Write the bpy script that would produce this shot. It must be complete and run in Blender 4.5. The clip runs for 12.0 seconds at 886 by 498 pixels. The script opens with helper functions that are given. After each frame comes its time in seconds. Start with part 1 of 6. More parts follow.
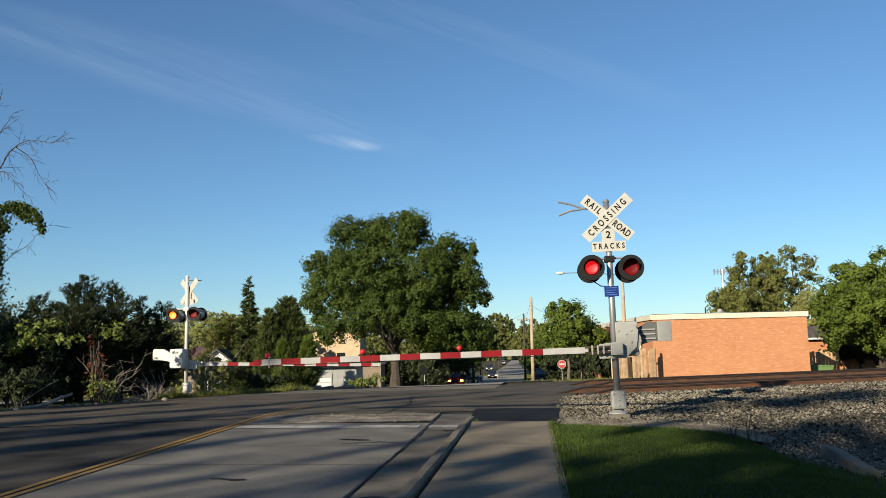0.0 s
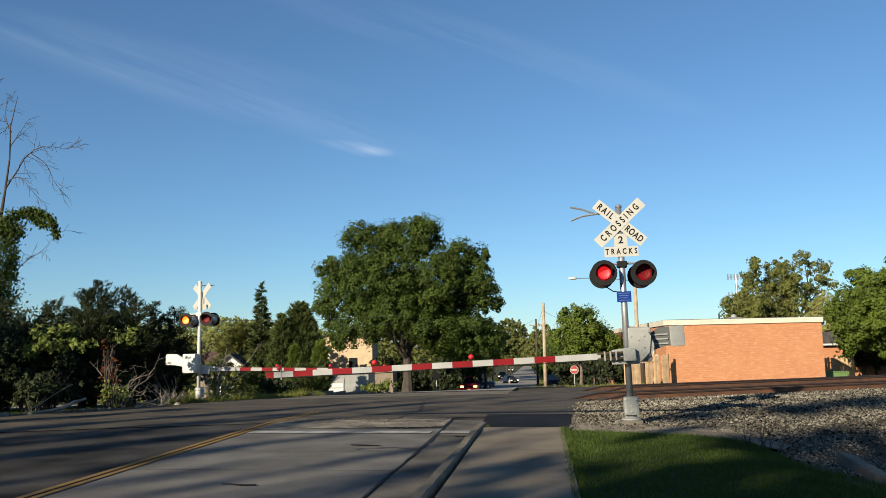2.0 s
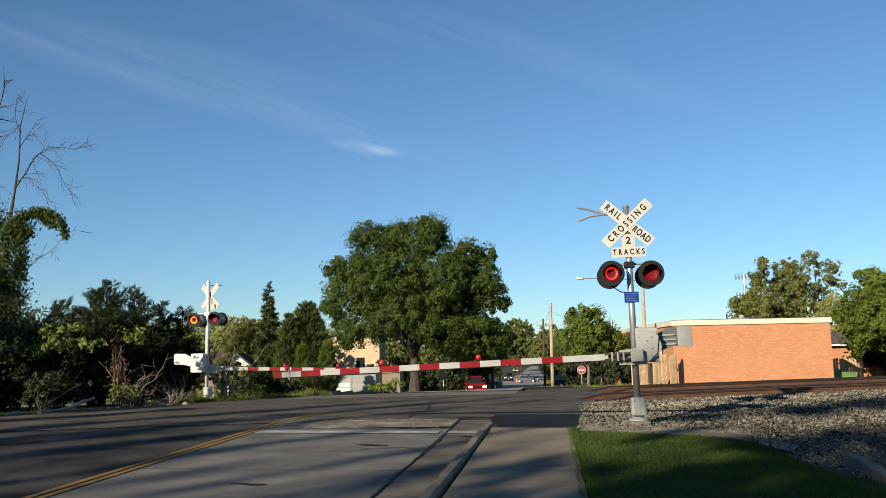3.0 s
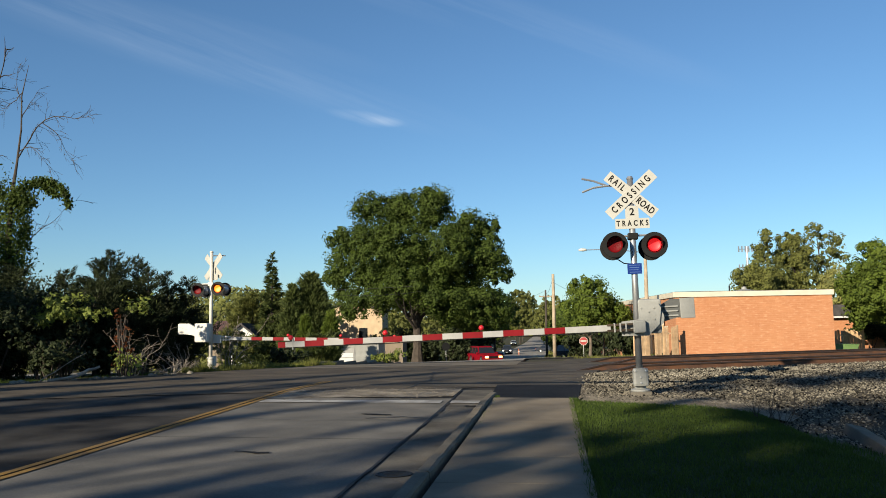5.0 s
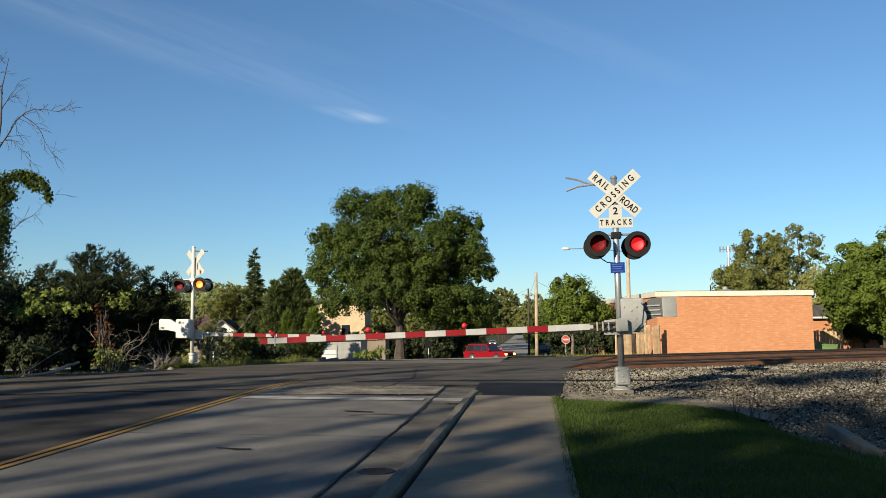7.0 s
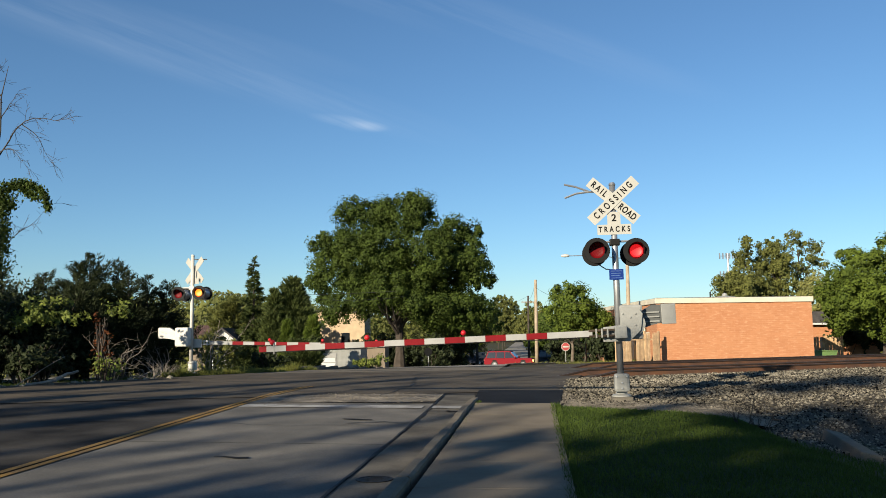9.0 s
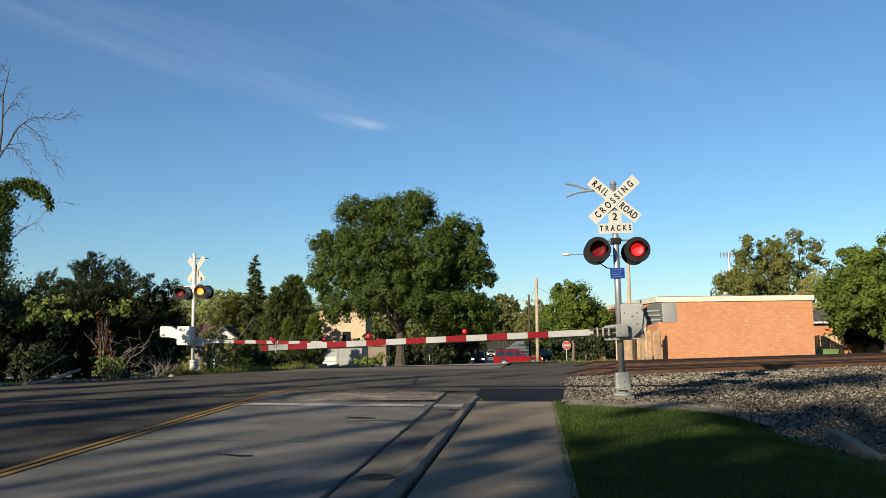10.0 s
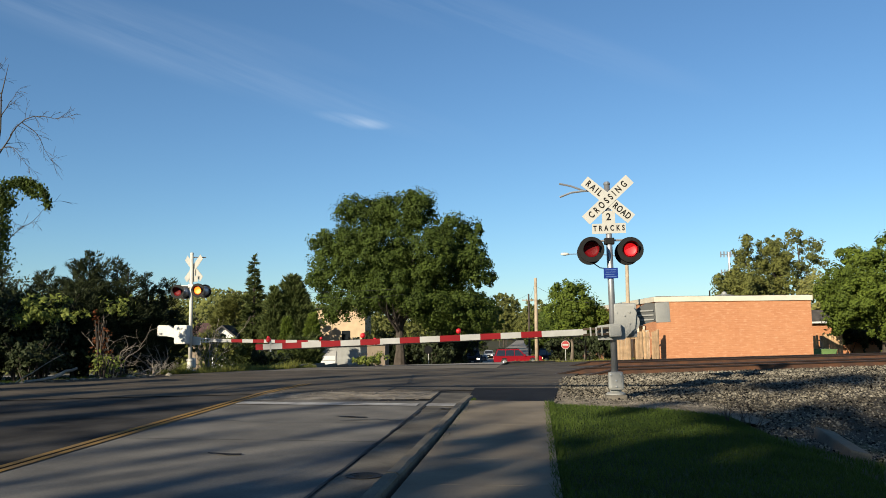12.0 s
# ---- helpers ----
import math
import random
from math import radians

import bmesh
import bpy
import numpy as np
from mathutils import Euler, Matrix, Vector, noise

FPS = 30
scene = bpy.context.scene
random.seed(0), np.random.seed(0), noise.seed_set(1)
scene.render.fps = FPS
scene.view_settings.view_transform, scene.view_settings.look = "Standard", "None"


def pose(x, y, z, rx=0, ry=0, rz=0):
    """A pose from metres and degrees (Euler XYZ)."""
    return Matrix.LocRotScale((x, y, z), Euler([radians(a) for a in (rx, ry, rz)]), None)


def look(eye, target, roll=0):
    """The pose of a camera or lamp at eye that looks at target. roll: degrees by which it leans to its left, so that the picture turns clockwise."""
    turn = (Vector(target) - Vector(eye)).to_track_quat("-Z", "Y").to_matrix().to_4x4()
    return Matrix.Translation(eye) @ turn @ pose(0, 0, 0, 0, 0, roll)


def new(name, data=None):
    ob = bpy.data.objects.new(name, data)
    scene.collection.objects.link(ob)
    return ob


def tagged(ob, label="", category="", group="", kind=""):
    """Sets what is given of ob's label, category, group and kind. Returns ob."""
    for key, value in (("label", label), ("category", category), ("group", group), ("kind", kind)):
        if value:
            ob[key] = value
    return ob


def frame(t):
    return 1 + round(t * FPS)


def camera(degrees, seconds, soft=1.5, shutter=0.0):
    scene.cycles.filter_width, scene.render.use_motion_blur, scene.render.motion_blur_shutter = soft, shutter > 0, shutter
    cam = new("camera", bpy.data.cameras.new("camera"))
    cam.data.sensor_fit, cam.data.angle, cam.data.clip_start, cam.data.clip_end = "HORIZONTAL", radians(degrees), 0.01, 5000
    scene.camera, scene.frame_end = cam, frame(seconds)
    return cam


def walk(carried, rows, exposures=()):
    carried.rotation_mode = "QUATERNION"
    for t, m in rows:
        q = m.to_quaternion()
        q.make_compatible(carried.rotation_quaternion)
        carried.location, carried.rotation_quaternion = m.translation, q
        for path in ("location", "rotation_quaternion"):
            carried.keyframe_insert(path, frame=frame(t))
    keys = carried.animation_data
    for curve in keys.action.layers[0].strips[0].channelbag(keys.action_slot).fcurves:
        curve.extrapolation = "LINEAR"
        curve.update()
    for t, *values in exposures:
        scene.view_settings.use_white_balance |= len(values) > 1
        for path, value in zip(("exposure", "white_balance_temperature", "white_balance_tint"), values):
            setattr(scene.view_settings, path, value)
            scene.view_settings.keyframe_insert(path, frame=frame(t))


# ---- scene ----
cam = camera(56.1, 12.0, soft=0.75)
PATH = [
    (0, (0.006, -0.014, 1.196), (0.033, 1.97, 1.449), -1.4),
    (0.5, (0.016, -0.044, 1.2), (0.043, 1.94, 1.447), -1.4),
    (1, (0.011, -0.012, 1.199), (0.024, 1.973, 1.442), -1.4),
    (1.5, (0.005, -0.002, 1.197), (0.009, 1.983, 1.447), -1.3),
    (2, (0.015, 0.005, 1.2), (0.013, 1.987, 1.466), -1.3),
    (2.5, (0.014, -0.033, 1.198), (0.001, 1.948, 1.478), -1.4),
    (3, (0.008, -0.025, 1.207), (-0.011, 1.957, 1.473), -1.2),
    (5, (-0.003, -0.021, 1.204), (-0.03, 1.969, 1.401), -1.0),
    (5.5, (0.007, -0.028, 1.207), (-0.017, 1.964, 1.389), -1.0),
    (6, (0.007, -0.011, 1.201), (-0.016, 1.979, 1.396), -1.0),
    (6.5, (0.0, -0.022, 1.203), (-0.007, 1.968, 1.403), -0.9),
    (7, (-0.012, -0.006, 1.2), (0.001, 1.985, 1.391), -0.6),
    (9, (0.007, -0.009, 1.197), (0.021, 1.98, 1.406), -0.8),
    (9.5, (0.007, -0.006, 1.202), (0.024, 1.984, 1.406), -0.9),
    (10, (-0.007, -0.052, 1.196), (0.005, 1.938, 1.402), -0.8),
    (10.5, (-0.001, -0.023, 1.202), (0.002, 1.966, 1.41), -0.9),
    (11, (0.024, -0.012, 1.198), (0.03, 1.977, 1.407), -1.2),
    (11.5, (0.081, -0.057, 1.209), (0.096, 1.932, 1.417), -1.1),
    (12, (0.131, -0.103, 1.2), (0.141, 1.886, 1.404), -0.7),
]
walk(cam, [(t, look(eye, target, roll)) for t, eye, target, roll in PATH], exposures=[(0.0, 0.88), (12.0, 0.88)])

# ---- sky and sun: low evening sun behind the camera, to its left ----
SUN_EL, SUN_TO = 19.0, 54.0          # degrees: elevation; the way the light goes, from +x towards +y
world = bpy.data.worlds.new("world")
scene.world = world
world.use_nodes = True
wn, wl = world.node_tree.nodes, world.node_tree.links
sky = wn.new("ShaderNodeTexSky")
sky.sky_type, sky.sun_disc = "NISHITA", False
sky.sun_elevation = radians(SUN_EL)
# the sun stands at the azimuth from which the light comes; rotation counts clockwise from +y
sun_dir = Vector((-math.cos(radians(SUN_TO)) * math.cos(radians(SUN_EL)), -math.sin(radians(SUN_TO)) * math.cos(radians(SUN_EL)), math.sin(radians(SUN_EL))))
sky.sun_rotation = math.atan2(sun_dir.x, sun_dir.y)
sky.air_density, sky.dust_density, sky.ozone_density = 1.0, 0.1, 5.0
bg = wn["Background"]
bg.inputs["Strength"].default_value = 0.068
# thin cirrus streaks over the blue
tc = wn.new("ShaderNodeTexCoord")


def wmath(op, a, b=None, clamp=False):
    n = wn.new("ShaderNodeMath")
    n.operation, n.use_clamp = op, clamp
    for i, v in enumerate((a, b)):
        if v is None:
            continue
        if isinstance(v, (int, float)):
            n.inputs[i].default_value = v
        else:
            wl.new(v, n.inputs[i])
    return n.outputs[0]


sep = wn.new("ShaderNodeSeparateXYZ")
wl.new(tc.outputs["Generated"], sep.inputs[0])
# flat sky coordinates: x / y and z / y of the direction, for the half ahead
ysafe = wmath("MAXIMUM", sep.outputs["Y"], 0.05)
su, sv = wmath("DIVIDE", sep.outputs["X"], ysafe), wmath("DIVIDE", sep.outputs["Z"], ysafe)


def streak(u0, v0, slope, half_u, half_v, gain):
    """A soft oblong wisp about (u0, v0), falling to the right by slope."""
    du = wmath("SUBTRACT", su, u0)
    dv = wmath("SUBTRACT", wmath("SUBTRACT", sv, v0), wmath("MULTIPLY", du, slope))
    a, b = wmath("DIVIDE", du, half_u), wmath("DIVIDE", dv, half_v)
    r2 = wmath("ADD", wmath("MULTIPLY", a, a), wmath("MULTIPLY", b, b))
    return wmath("MULTIPLY", wmath("POWER", wmath("SUBTRACT", 1.0, r2, True), 1.4), gain)


cb = wn.new("ShaderNodeCombineXYZ")
wl.new(wmath("ADD", su, wmath("MULTIPLY", sv, 1.2)), cb.inputs[0])
wl.new(wmath("ADD", wmath("MULTIPLY", sv, 6.0), wmath("MULTIPLY", su, 2.4)), cb.inputs[1])
nz = wn.new("ShaderNodeTexNoise")
nz.inputs["Scale"].default_value, nz.inputs["Detail"].default_value, nz.inputs["Roughness"].default_value = 3.2, 7.0, 0.62
wl.new(cb.outputs[0], nz.inputs["Vector"])
wisps = wmath("ADD", streak(-0.28, 0.335, -0.30, 0.36, 0.034, 0.16), wmath("ADD", streak(-0.105, 0.263, -0.18, 0.055, 0.009, 0.34), streak(-0.088, 0.257, -0.05, 0.032, 0.008, 0.33)))
wisps = wmath("ADD", wisps, streak(0.02, 0.40, -0.32, 0.36, 0.036, 0.14))
wisps = wmath("ADD", wisps, streak(-0.40, 0.40, -0.24, 0.34, 0.030, 0.10))
amount = wmath("MULTIPLY", wisps, wmath("MULTIPLY", wmath("SUBTRACT", nz.outputs["Fac"], 0.36), 3.6, True), True)
mixc = wn.new("ShaderNodeMix")
mixc.data_type = "RGBA"
wl.new(amount, mixc.inputs["Factor"])
hue = wn.new("ShaderNodeMix")
hue.data_type, hue.blend_type = "RGBA", "MULTIPLY"
hue.inputs["Factor"].default_value, hue.inputs["B"].default_value = 1.0, (0.92, 1.01, 1.01, 1)
wl.new(sky.outputs[0], hue.inputs["A"])
wl.new(hue.outputs["Result"], mixc.inputs["A"])
mixc.inputs["B"].default_value = (4.9, 5.9, 7.3, 1)
wl.new(mixc.outputs["Result"], bg.inputs["Color"])

sun_data = bpy.data.lights.new("sun", "SUN")
sun_data.energy, sun_data.angle, sun_data.color = 5.0, radians(0.55), (1.0, 0.89, 0.69)
sun_ob = new("sun", sun_data)
sun_ob.matrix_world = look((0, 0, 60), Vector((0, 0, 60)) - sun_dir)

# ---- materials ----


def mat(name, base, rough=0.7, metal=0.0, scale=4.0, vary=0.18, fine=60.0, bump=0.0, tint=None, spec=0.5, rand=0.0, island=0.0, bump_scale=None, detail=8.0):
    """A surface with broad stains and fine grain at real size. tint: the colour of the stains; rand, island: spread of value from piece to piece."""
    m = bpy.data.materials.new(name)
    m.use_nodes = True
    n, l = m.node_tree.nodes, m.node_tree.links
    p = n["Principled BSDF"]
    p.inputs["Roughness"].default_value, p.inputs["Metallic"].default_value = rough, metal
    p.inputs["Specular IOR Level"].default_value = spec
    co = n.new("ShaderNodeTexCoord")
    big, small = n.new("ShaderNodeTexNoise"), n.new("ShaderNodeTexNoise")
    for t, s, d in ((big, scale, detail), (small, fine, 3.0)):
        t.inputs["Scale"].default_value, t.inputs["Detail"].default_value = s, d
        l.new(co.outputs["Object"], t.inputs["Vector"])
    ramp = n.new("ShaderNodeMapRange")
    ramp.inputs["From Min"].default_value, ramp.inputs["From Max"].default_value = 0.32, 0.68
    l.new(big.outputs["Fac"], ramp.inputs["Value"])
    mx = n.new("ShaderNodeMix")
    mx.data_type = "RGBA"
    tint = tint or tuple(c * (1 - 2 * vary) for c in base)
    mx.inputs["A"].default_value, mx.inputs["B"].default_value = (*tint, 1), (*base, 1)
    l.new(ramp.outputs[0], mx.inputs["Factor"])
    hsv = n.new("ShaderNodeHueSaturation")
    l.new(mx.outputs["Result"], hsv.inputs["Color"])
    v = n.new("ShaderNodeMath")
    v.operation = "MULTIPLY_ADD"
    v.inputs[1].default_value, v.inputs[2].default_value = 2 * vary, 1 - vary
    l.new(small.outputs["Fac"], v.inputs[0])
    value = v.outputs[0]
    if rand or island:
        src = n.new("ShaderNodeObjectInfo").outputs["Random"] if rand else n.new("ShaderNodeNewGeometry").outputs["Random Per Island"]
        w = n.new("ShaderNodeMath")
        w.operation = "MULTIPLY_ADD"
        w.inputs[1].default_value, w.inputs[2].default_value = 2 * (rand or island), 1 - (rand or island)
        l.new(src, w.inputs[0])
        u = n.new("ShaderNodeMath")
        u.operation = "MULTIPLY"
        l.new(value, u.inputs[0]), l.new(w.outputs[0], u.inputs[1])
        value = u.outputs[0]
    l.new(value, hsv.inputs["Value"])
    l.new(hsv.outputs[0], p.inputs["Base Color"])
    if bump:
        b = n.new("ShaderNodeBump")
        b.inputs["Strength"].default_value, b.inputs["Distance"].default_value = bump, 0.01
        l.new(small.outputs["Fac"], b.inputs["Height"])
        l.new(b.outputs[0], p.inputs["Normal"])
    return m


def leaf_mat(name, base, spread=0.4, warm=0.2, trans=0.35, patch_scale=0.7):
    """Foliage: green leaves that vary one by one, some yellower, and let some light through."""
    m = bpy.data.materials.new(name)
    m.use_nodes = True
    n, l = m.node_tree.nodes, m.node_tree.links
    p = n["Principled BSDF"]
    p.inputs["Roughness"].default_value, p.inputs["Specular IOR Level"].default_value = 0.6, 0.12
    g = n.new("ShaderNodeNewGeometry")
    mx = n.new("ShaderNodeMix")
    mx.data_type = "RGBA"
    mx.inputs["A"].default_value = (*(c * (1 - spread) for c in base), 1)
    mx.inputs["B"].default_value = (base[0] * (1 + spread + warm), base[1] * (1 + spread), base[2] * (1 + 0.3 * spread), 1)
    co, patchy = n.new("ShaderNodeTexCoord"), n.new("ShaderNodeTexNoise")
    patchy.inputs["Scale"].default_value, patchy.inputs["Detail"].default_value = patch_scale, 3.0
    l.new(co.outputs["Object"], patchy.inputs["Vector"])
    spread_out = n.new("ShaderNodeMapRange")
    spread_out.inputs["From Min"].default_value, spread_out.inputs["From Max"].default_value = 0.3, 0.7
    l.new(patchy.outputs["Fac"], spread_out.inputs["Value"])
    both = n.new("ShaderNodeMix")
    both.inputs["Factor"].default_value = 0.5
    l.new(g.outputs["Random Per Island"], both.inputs["A"]), l.new(spread_out.outputs[0], both.inputs["B"])
    l.new(both.outputs["Result"], mx.inputs["Factor"])
    l.new(mx.outputs["Result"], p.inputs["Base Color"])
    tr = n.new("ShaderNodeBsdfTranslucent")
    l.new(mx.outputs["Result"], tr.inputs["Color"])
    ms = n.new("ShaderNodeMixShader")
    ms.inputs[0].default_value = trans
    l.new(p.outputs[0], ms.inputs[1]), l.new(tr.outputs[0], ms.inputs[2])
    l.new(ms.outputs[0], n["Material Output"].inputs[0])
    return m


def glow(name, color, strength, base=None):
    m = bpy.data.materials.new(name)
    m.use_nodes = True
    p = m.node_tree.nodes["Principled BSDF"]
    p.inputs["Base Color"].default_value = (*(base or color), 1)
    p.inputs["Emission Color"].default_value, p.inputs["Emission Strength"].default_value = (*color, 1), strength
    return m


ASPHALT = mat("asphalt", (0.060, 0.053, 0.045), 0.85, scale=0.8, vary=0.42, fine=45, bump=0.5, spec=0.12)
# sunshine on the distant asphalt is put into this much paler base
FAR_ROAD = mat("sunlit_pale_asphalt", (0.29, 0.265, 0.23), 0.9, scale=0.4, vary=0.2, fine=20, spec=0.12)
CROSSING = mat("crossing_asphalt", (0.105, 0.085, 0.062), 0.85, scale=0.9, vary=0.45, fine=22, bump=0.7, tint=(0.046, 0.039, 0.031), spec=0.12)
ASPHALT_NEW = mat("fresh_asphalt", (0.014, 0.013, 0.014), 0.85, scale=1.5, vary=0.3, fine=40, bump=0.6, spec=0.12)
CONCRETE = mat("road_concrete", (0.155, 0.142, 0.123), 0.85, scale=1.1, vary=0.25, fine=40, bump=0.3, tint=(0.092, 0.086, 0.078), spec=0.12)
GUTTER = mat("gutter_concrete", (0.135, 0.12, 0.098), 0.9, scale=1.6, vary=0.3, fine=40, bump=0.35, tint=(0.06, 0.053, 0.044), spec=0.12)
KERB = mat("kerb_concrete", (0.18, 0.152, 0.114), 0.9, scale=2.5, vary=0.3, fine=50, bump=0.4, tint=(0.12, 0.103, 0.08), spec=0.12)
WALKWAY = mat("pavement_concrete", (0.21, 0.172, 0.125), 0.9, scale=1.3, vary=0.16, fine=50, bump=0.3, tint=(0.14, 0.115, 0.085), spec=0.12)
TAR = mat("tar", (0.02, 0.02, 0.02), 0.6, scale=3, vary=0.1, spec=0.12)
YELLOW = mat("yellow_road_paint", (0.27, 0.155, 0.034), 0.75, scale=2.5, vary=0.25, fine=50, tint=(0.12, 0.085, 0.045), spec=0.12)
WHITE_WORN = mat("worn_white_road_paint", (0.36, 0.35, 0.33), 0.75, scale=2.6, vary=0.15, fine=40, tint=(0.17, 0.16, 0.15), spec=0.12)
SOIL = mat("soil_and_grass", (0.055, 0.058, 0.026), 0.95, scale=0.35, vary=0.25, fine=9, bump=0.6, tint=(0.06, 0.048, 0.03), spec=0.12)
LAWN = mat("lawn_soil", (0.031, 0.048, 0.013), 0.95, scale=0.8, vary=0.25, fine=25, bump=0.7, spec=0.12)
BALLAST = mat("ballast_bed", (0.085, 0.072, 0.055), 0.95, scale=1.2, vary=0.3, fine=22, bump=1.0, tint=(0.05, 0.042, 0.032), spec=0.12)
SANDY = mat("sandy_gravel", (0.25, 0.215, 0.16), 0.95, scale=1.8, vary=0.3, fine=45, bump=0.9, tint=(0.12, 0.10, 0.075), spec=0.1)
STONE = mat("ballast_stone", (0.155, 0.137, 0.106), 0.9, scale=0.6, vary=0.32, fine=60, island=1.1, spec=0.12)
RAIL = mat("rusty_rail", (0.115, 0.048, 0.020), 0.8, metal=0.0, scale=2.5, vary=0.25, fine=40, tint=(0.055, 0.028, 0.018))
RAIL_TOP = mat("worn_rail_head", (0.055, 0.036, 0.026), 0.5, metal=0.3, scale=3, vary=0.15)
TIE = mat("weathered_tie", (0.07, 0.052, 0.038), 0.95, scale=3, vary=0.25, fine=30, bump=0.4, rand=0.25, spec=0.12)
GALV = mat("galvanised_steel", (0.42, 0.43, 0.44), 0.42, metal=0.75, scale=5, vary=0.12, fine=30)
GREY_PAINT = mat("grey_painted_steel", (0.25, 0.25, 0.235), 0.5, scale=3, vary=0.10, fine=25, spec=0.4)
# grey steel darkened to paint in the shade on the near counterweight
SHADED_STEEL = mat("shaded_grey_steel", (0.075, 0.078, 0.075), 0.55, scale=3, vary=0.15, fine=25)
BROKEN = mat("broken_concrete", (0.24, 0.21, 0.17), 0.95, scale=2.2, vary=0.32, fine=14, bump=0.8, tint=(0.08, 0.07, 0.06), spec=0.12)
WHITE_PAINT = mat("white_painted_steel", (0.52, 0.50, 0.45), 0.55, scale=3, vary=0.07, fine=30)
SIGN_WHITE = mat("sign_white", (0.36, 0.35, 0.315), 0.5, scale=4, vary=0.05, fine=30)
SIGN_BLACK = mat("sign_black", (0.008, 0.008, 0.008), 0.6, vary=0.05, spec=0.08)
BAR_BLUE = mat("pale_blue_print", (0.09, 0.15, 0.32), 0.5, vary=0.05, spec=0.1)
SIGN_BLUE = mat("sign_blue", (0.007, 0.028, 0.16), 0.5, vary=0.06, spec=0.08)
SIGN_RED = mat("sign_red", (0.30, 0.03, 0.03), 0.5, vary=0.06)
ARM_RED = mat("gate_red", (0.165, 0.006, 0.010), 0.55, scale=4, vary=0.10, spec=0.08)
ARM_WHITE = mat("gate_white", (0.30, 0.295, 0.285), 0.55, scale=3, vary=0.08, tint=(0.235, 0.23, 0.22), spec=0.2)
BLACK = mat("black_steel", (0.012, 0.012, 0.012), 0.55, scale=5, vary=0.15, spec=0.1)
LENS = mat("red_lens", (0.12, 0.004, 0.006), 0.4, scale=8, vary=0.1, fine=90, bump=0.4, spec=0.08)
LIT = glow("lit_red_lamp", (1.0, 0.014, 0.018), 0.36, (0.40, 0.01, 0.015))
LIT_AMBER = glow("lit_orange_lamp", (1.0, 0.17, 0.012), 1.7, (0.5, 0.1, 0.02))
LIT_SMALL = glow("lit_gate_lamp", (1.0, 0.02, 0.03), 0.06, (0.40, 0.008, 0.012))
HEADLAMP = glow("headlamp", (1.0, 0.86, 0.62), 1.6, (0.8, 0.8, 0.75))
HEADLAMP_AMBER = glow("amber_headlamp", (1.0, 0.48, 0.12), 3.0, (0.8, 0.5, 0.2))
BARK = mat("bark", (0.065, 0.05, 0.038), 0.95, scale=3, vary=0.3, fine=25, bump=0.8)
BARK_PALE = mat("pale_dead_wood", (0.27, 0.23, 0.19), 0.9, scale=3, vary=0.25, fine=25, bump=0.5)
BARK_GREY = mat("grey_bark", (0.15, 0.12, 0.09), 0.95, scale=3, vary=0.3, fine=25, bump=0.8)
POLE_WOOD = mat("pole_wood", (0.38, 0.30, 0.21), 0.9, scale=2, vary=0.2, fine=30, bump=0.4)
LEAF = leaf_mat("maple_leaves", (0.050, 0.082, 0.020), spread=0.6, warm=0.25)
LEAF_B = leaf_mat("bright_leaves", (0.085, 0.130, 0.026), spread=0.55, warm=0.25)
LEAF_OLIVE = leaf_mat("olive_leaves", (0.118, 0.138, 0.048), spread=0.5)
LEAF_PALE = leaf_mat("pale_leaves", (0.20, 0.22, 0.085))
LEAF_DARK = leaf_mat("dark_needles", (0.026, 0.036, 0.019), spread=0.6, warm=0.15, trans=0.12)
LEAF_CON = leaf_mat("conifer_needles", (0.050, 0.074, 0.026), spread=0.5, warm=0.3, trans=0.12)
# brighter leaf colour carries the sunlight that picks these shrubs out
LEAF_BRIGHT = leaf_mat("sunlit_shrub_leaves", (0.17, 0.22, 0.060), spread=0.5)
LEAF_RED = leaf_mat("reddish_vine_leaves", (0.13, 0.05, 0.022))
GRASS = leaf_mat("grass_blades", (0.048, 0.084, 0.018), warm=0.3, patch_scale=1.2)
GRASS_DRY = leaf_mat("dry_grass", (0.13, 0.15, 0.045), spread=0.5)


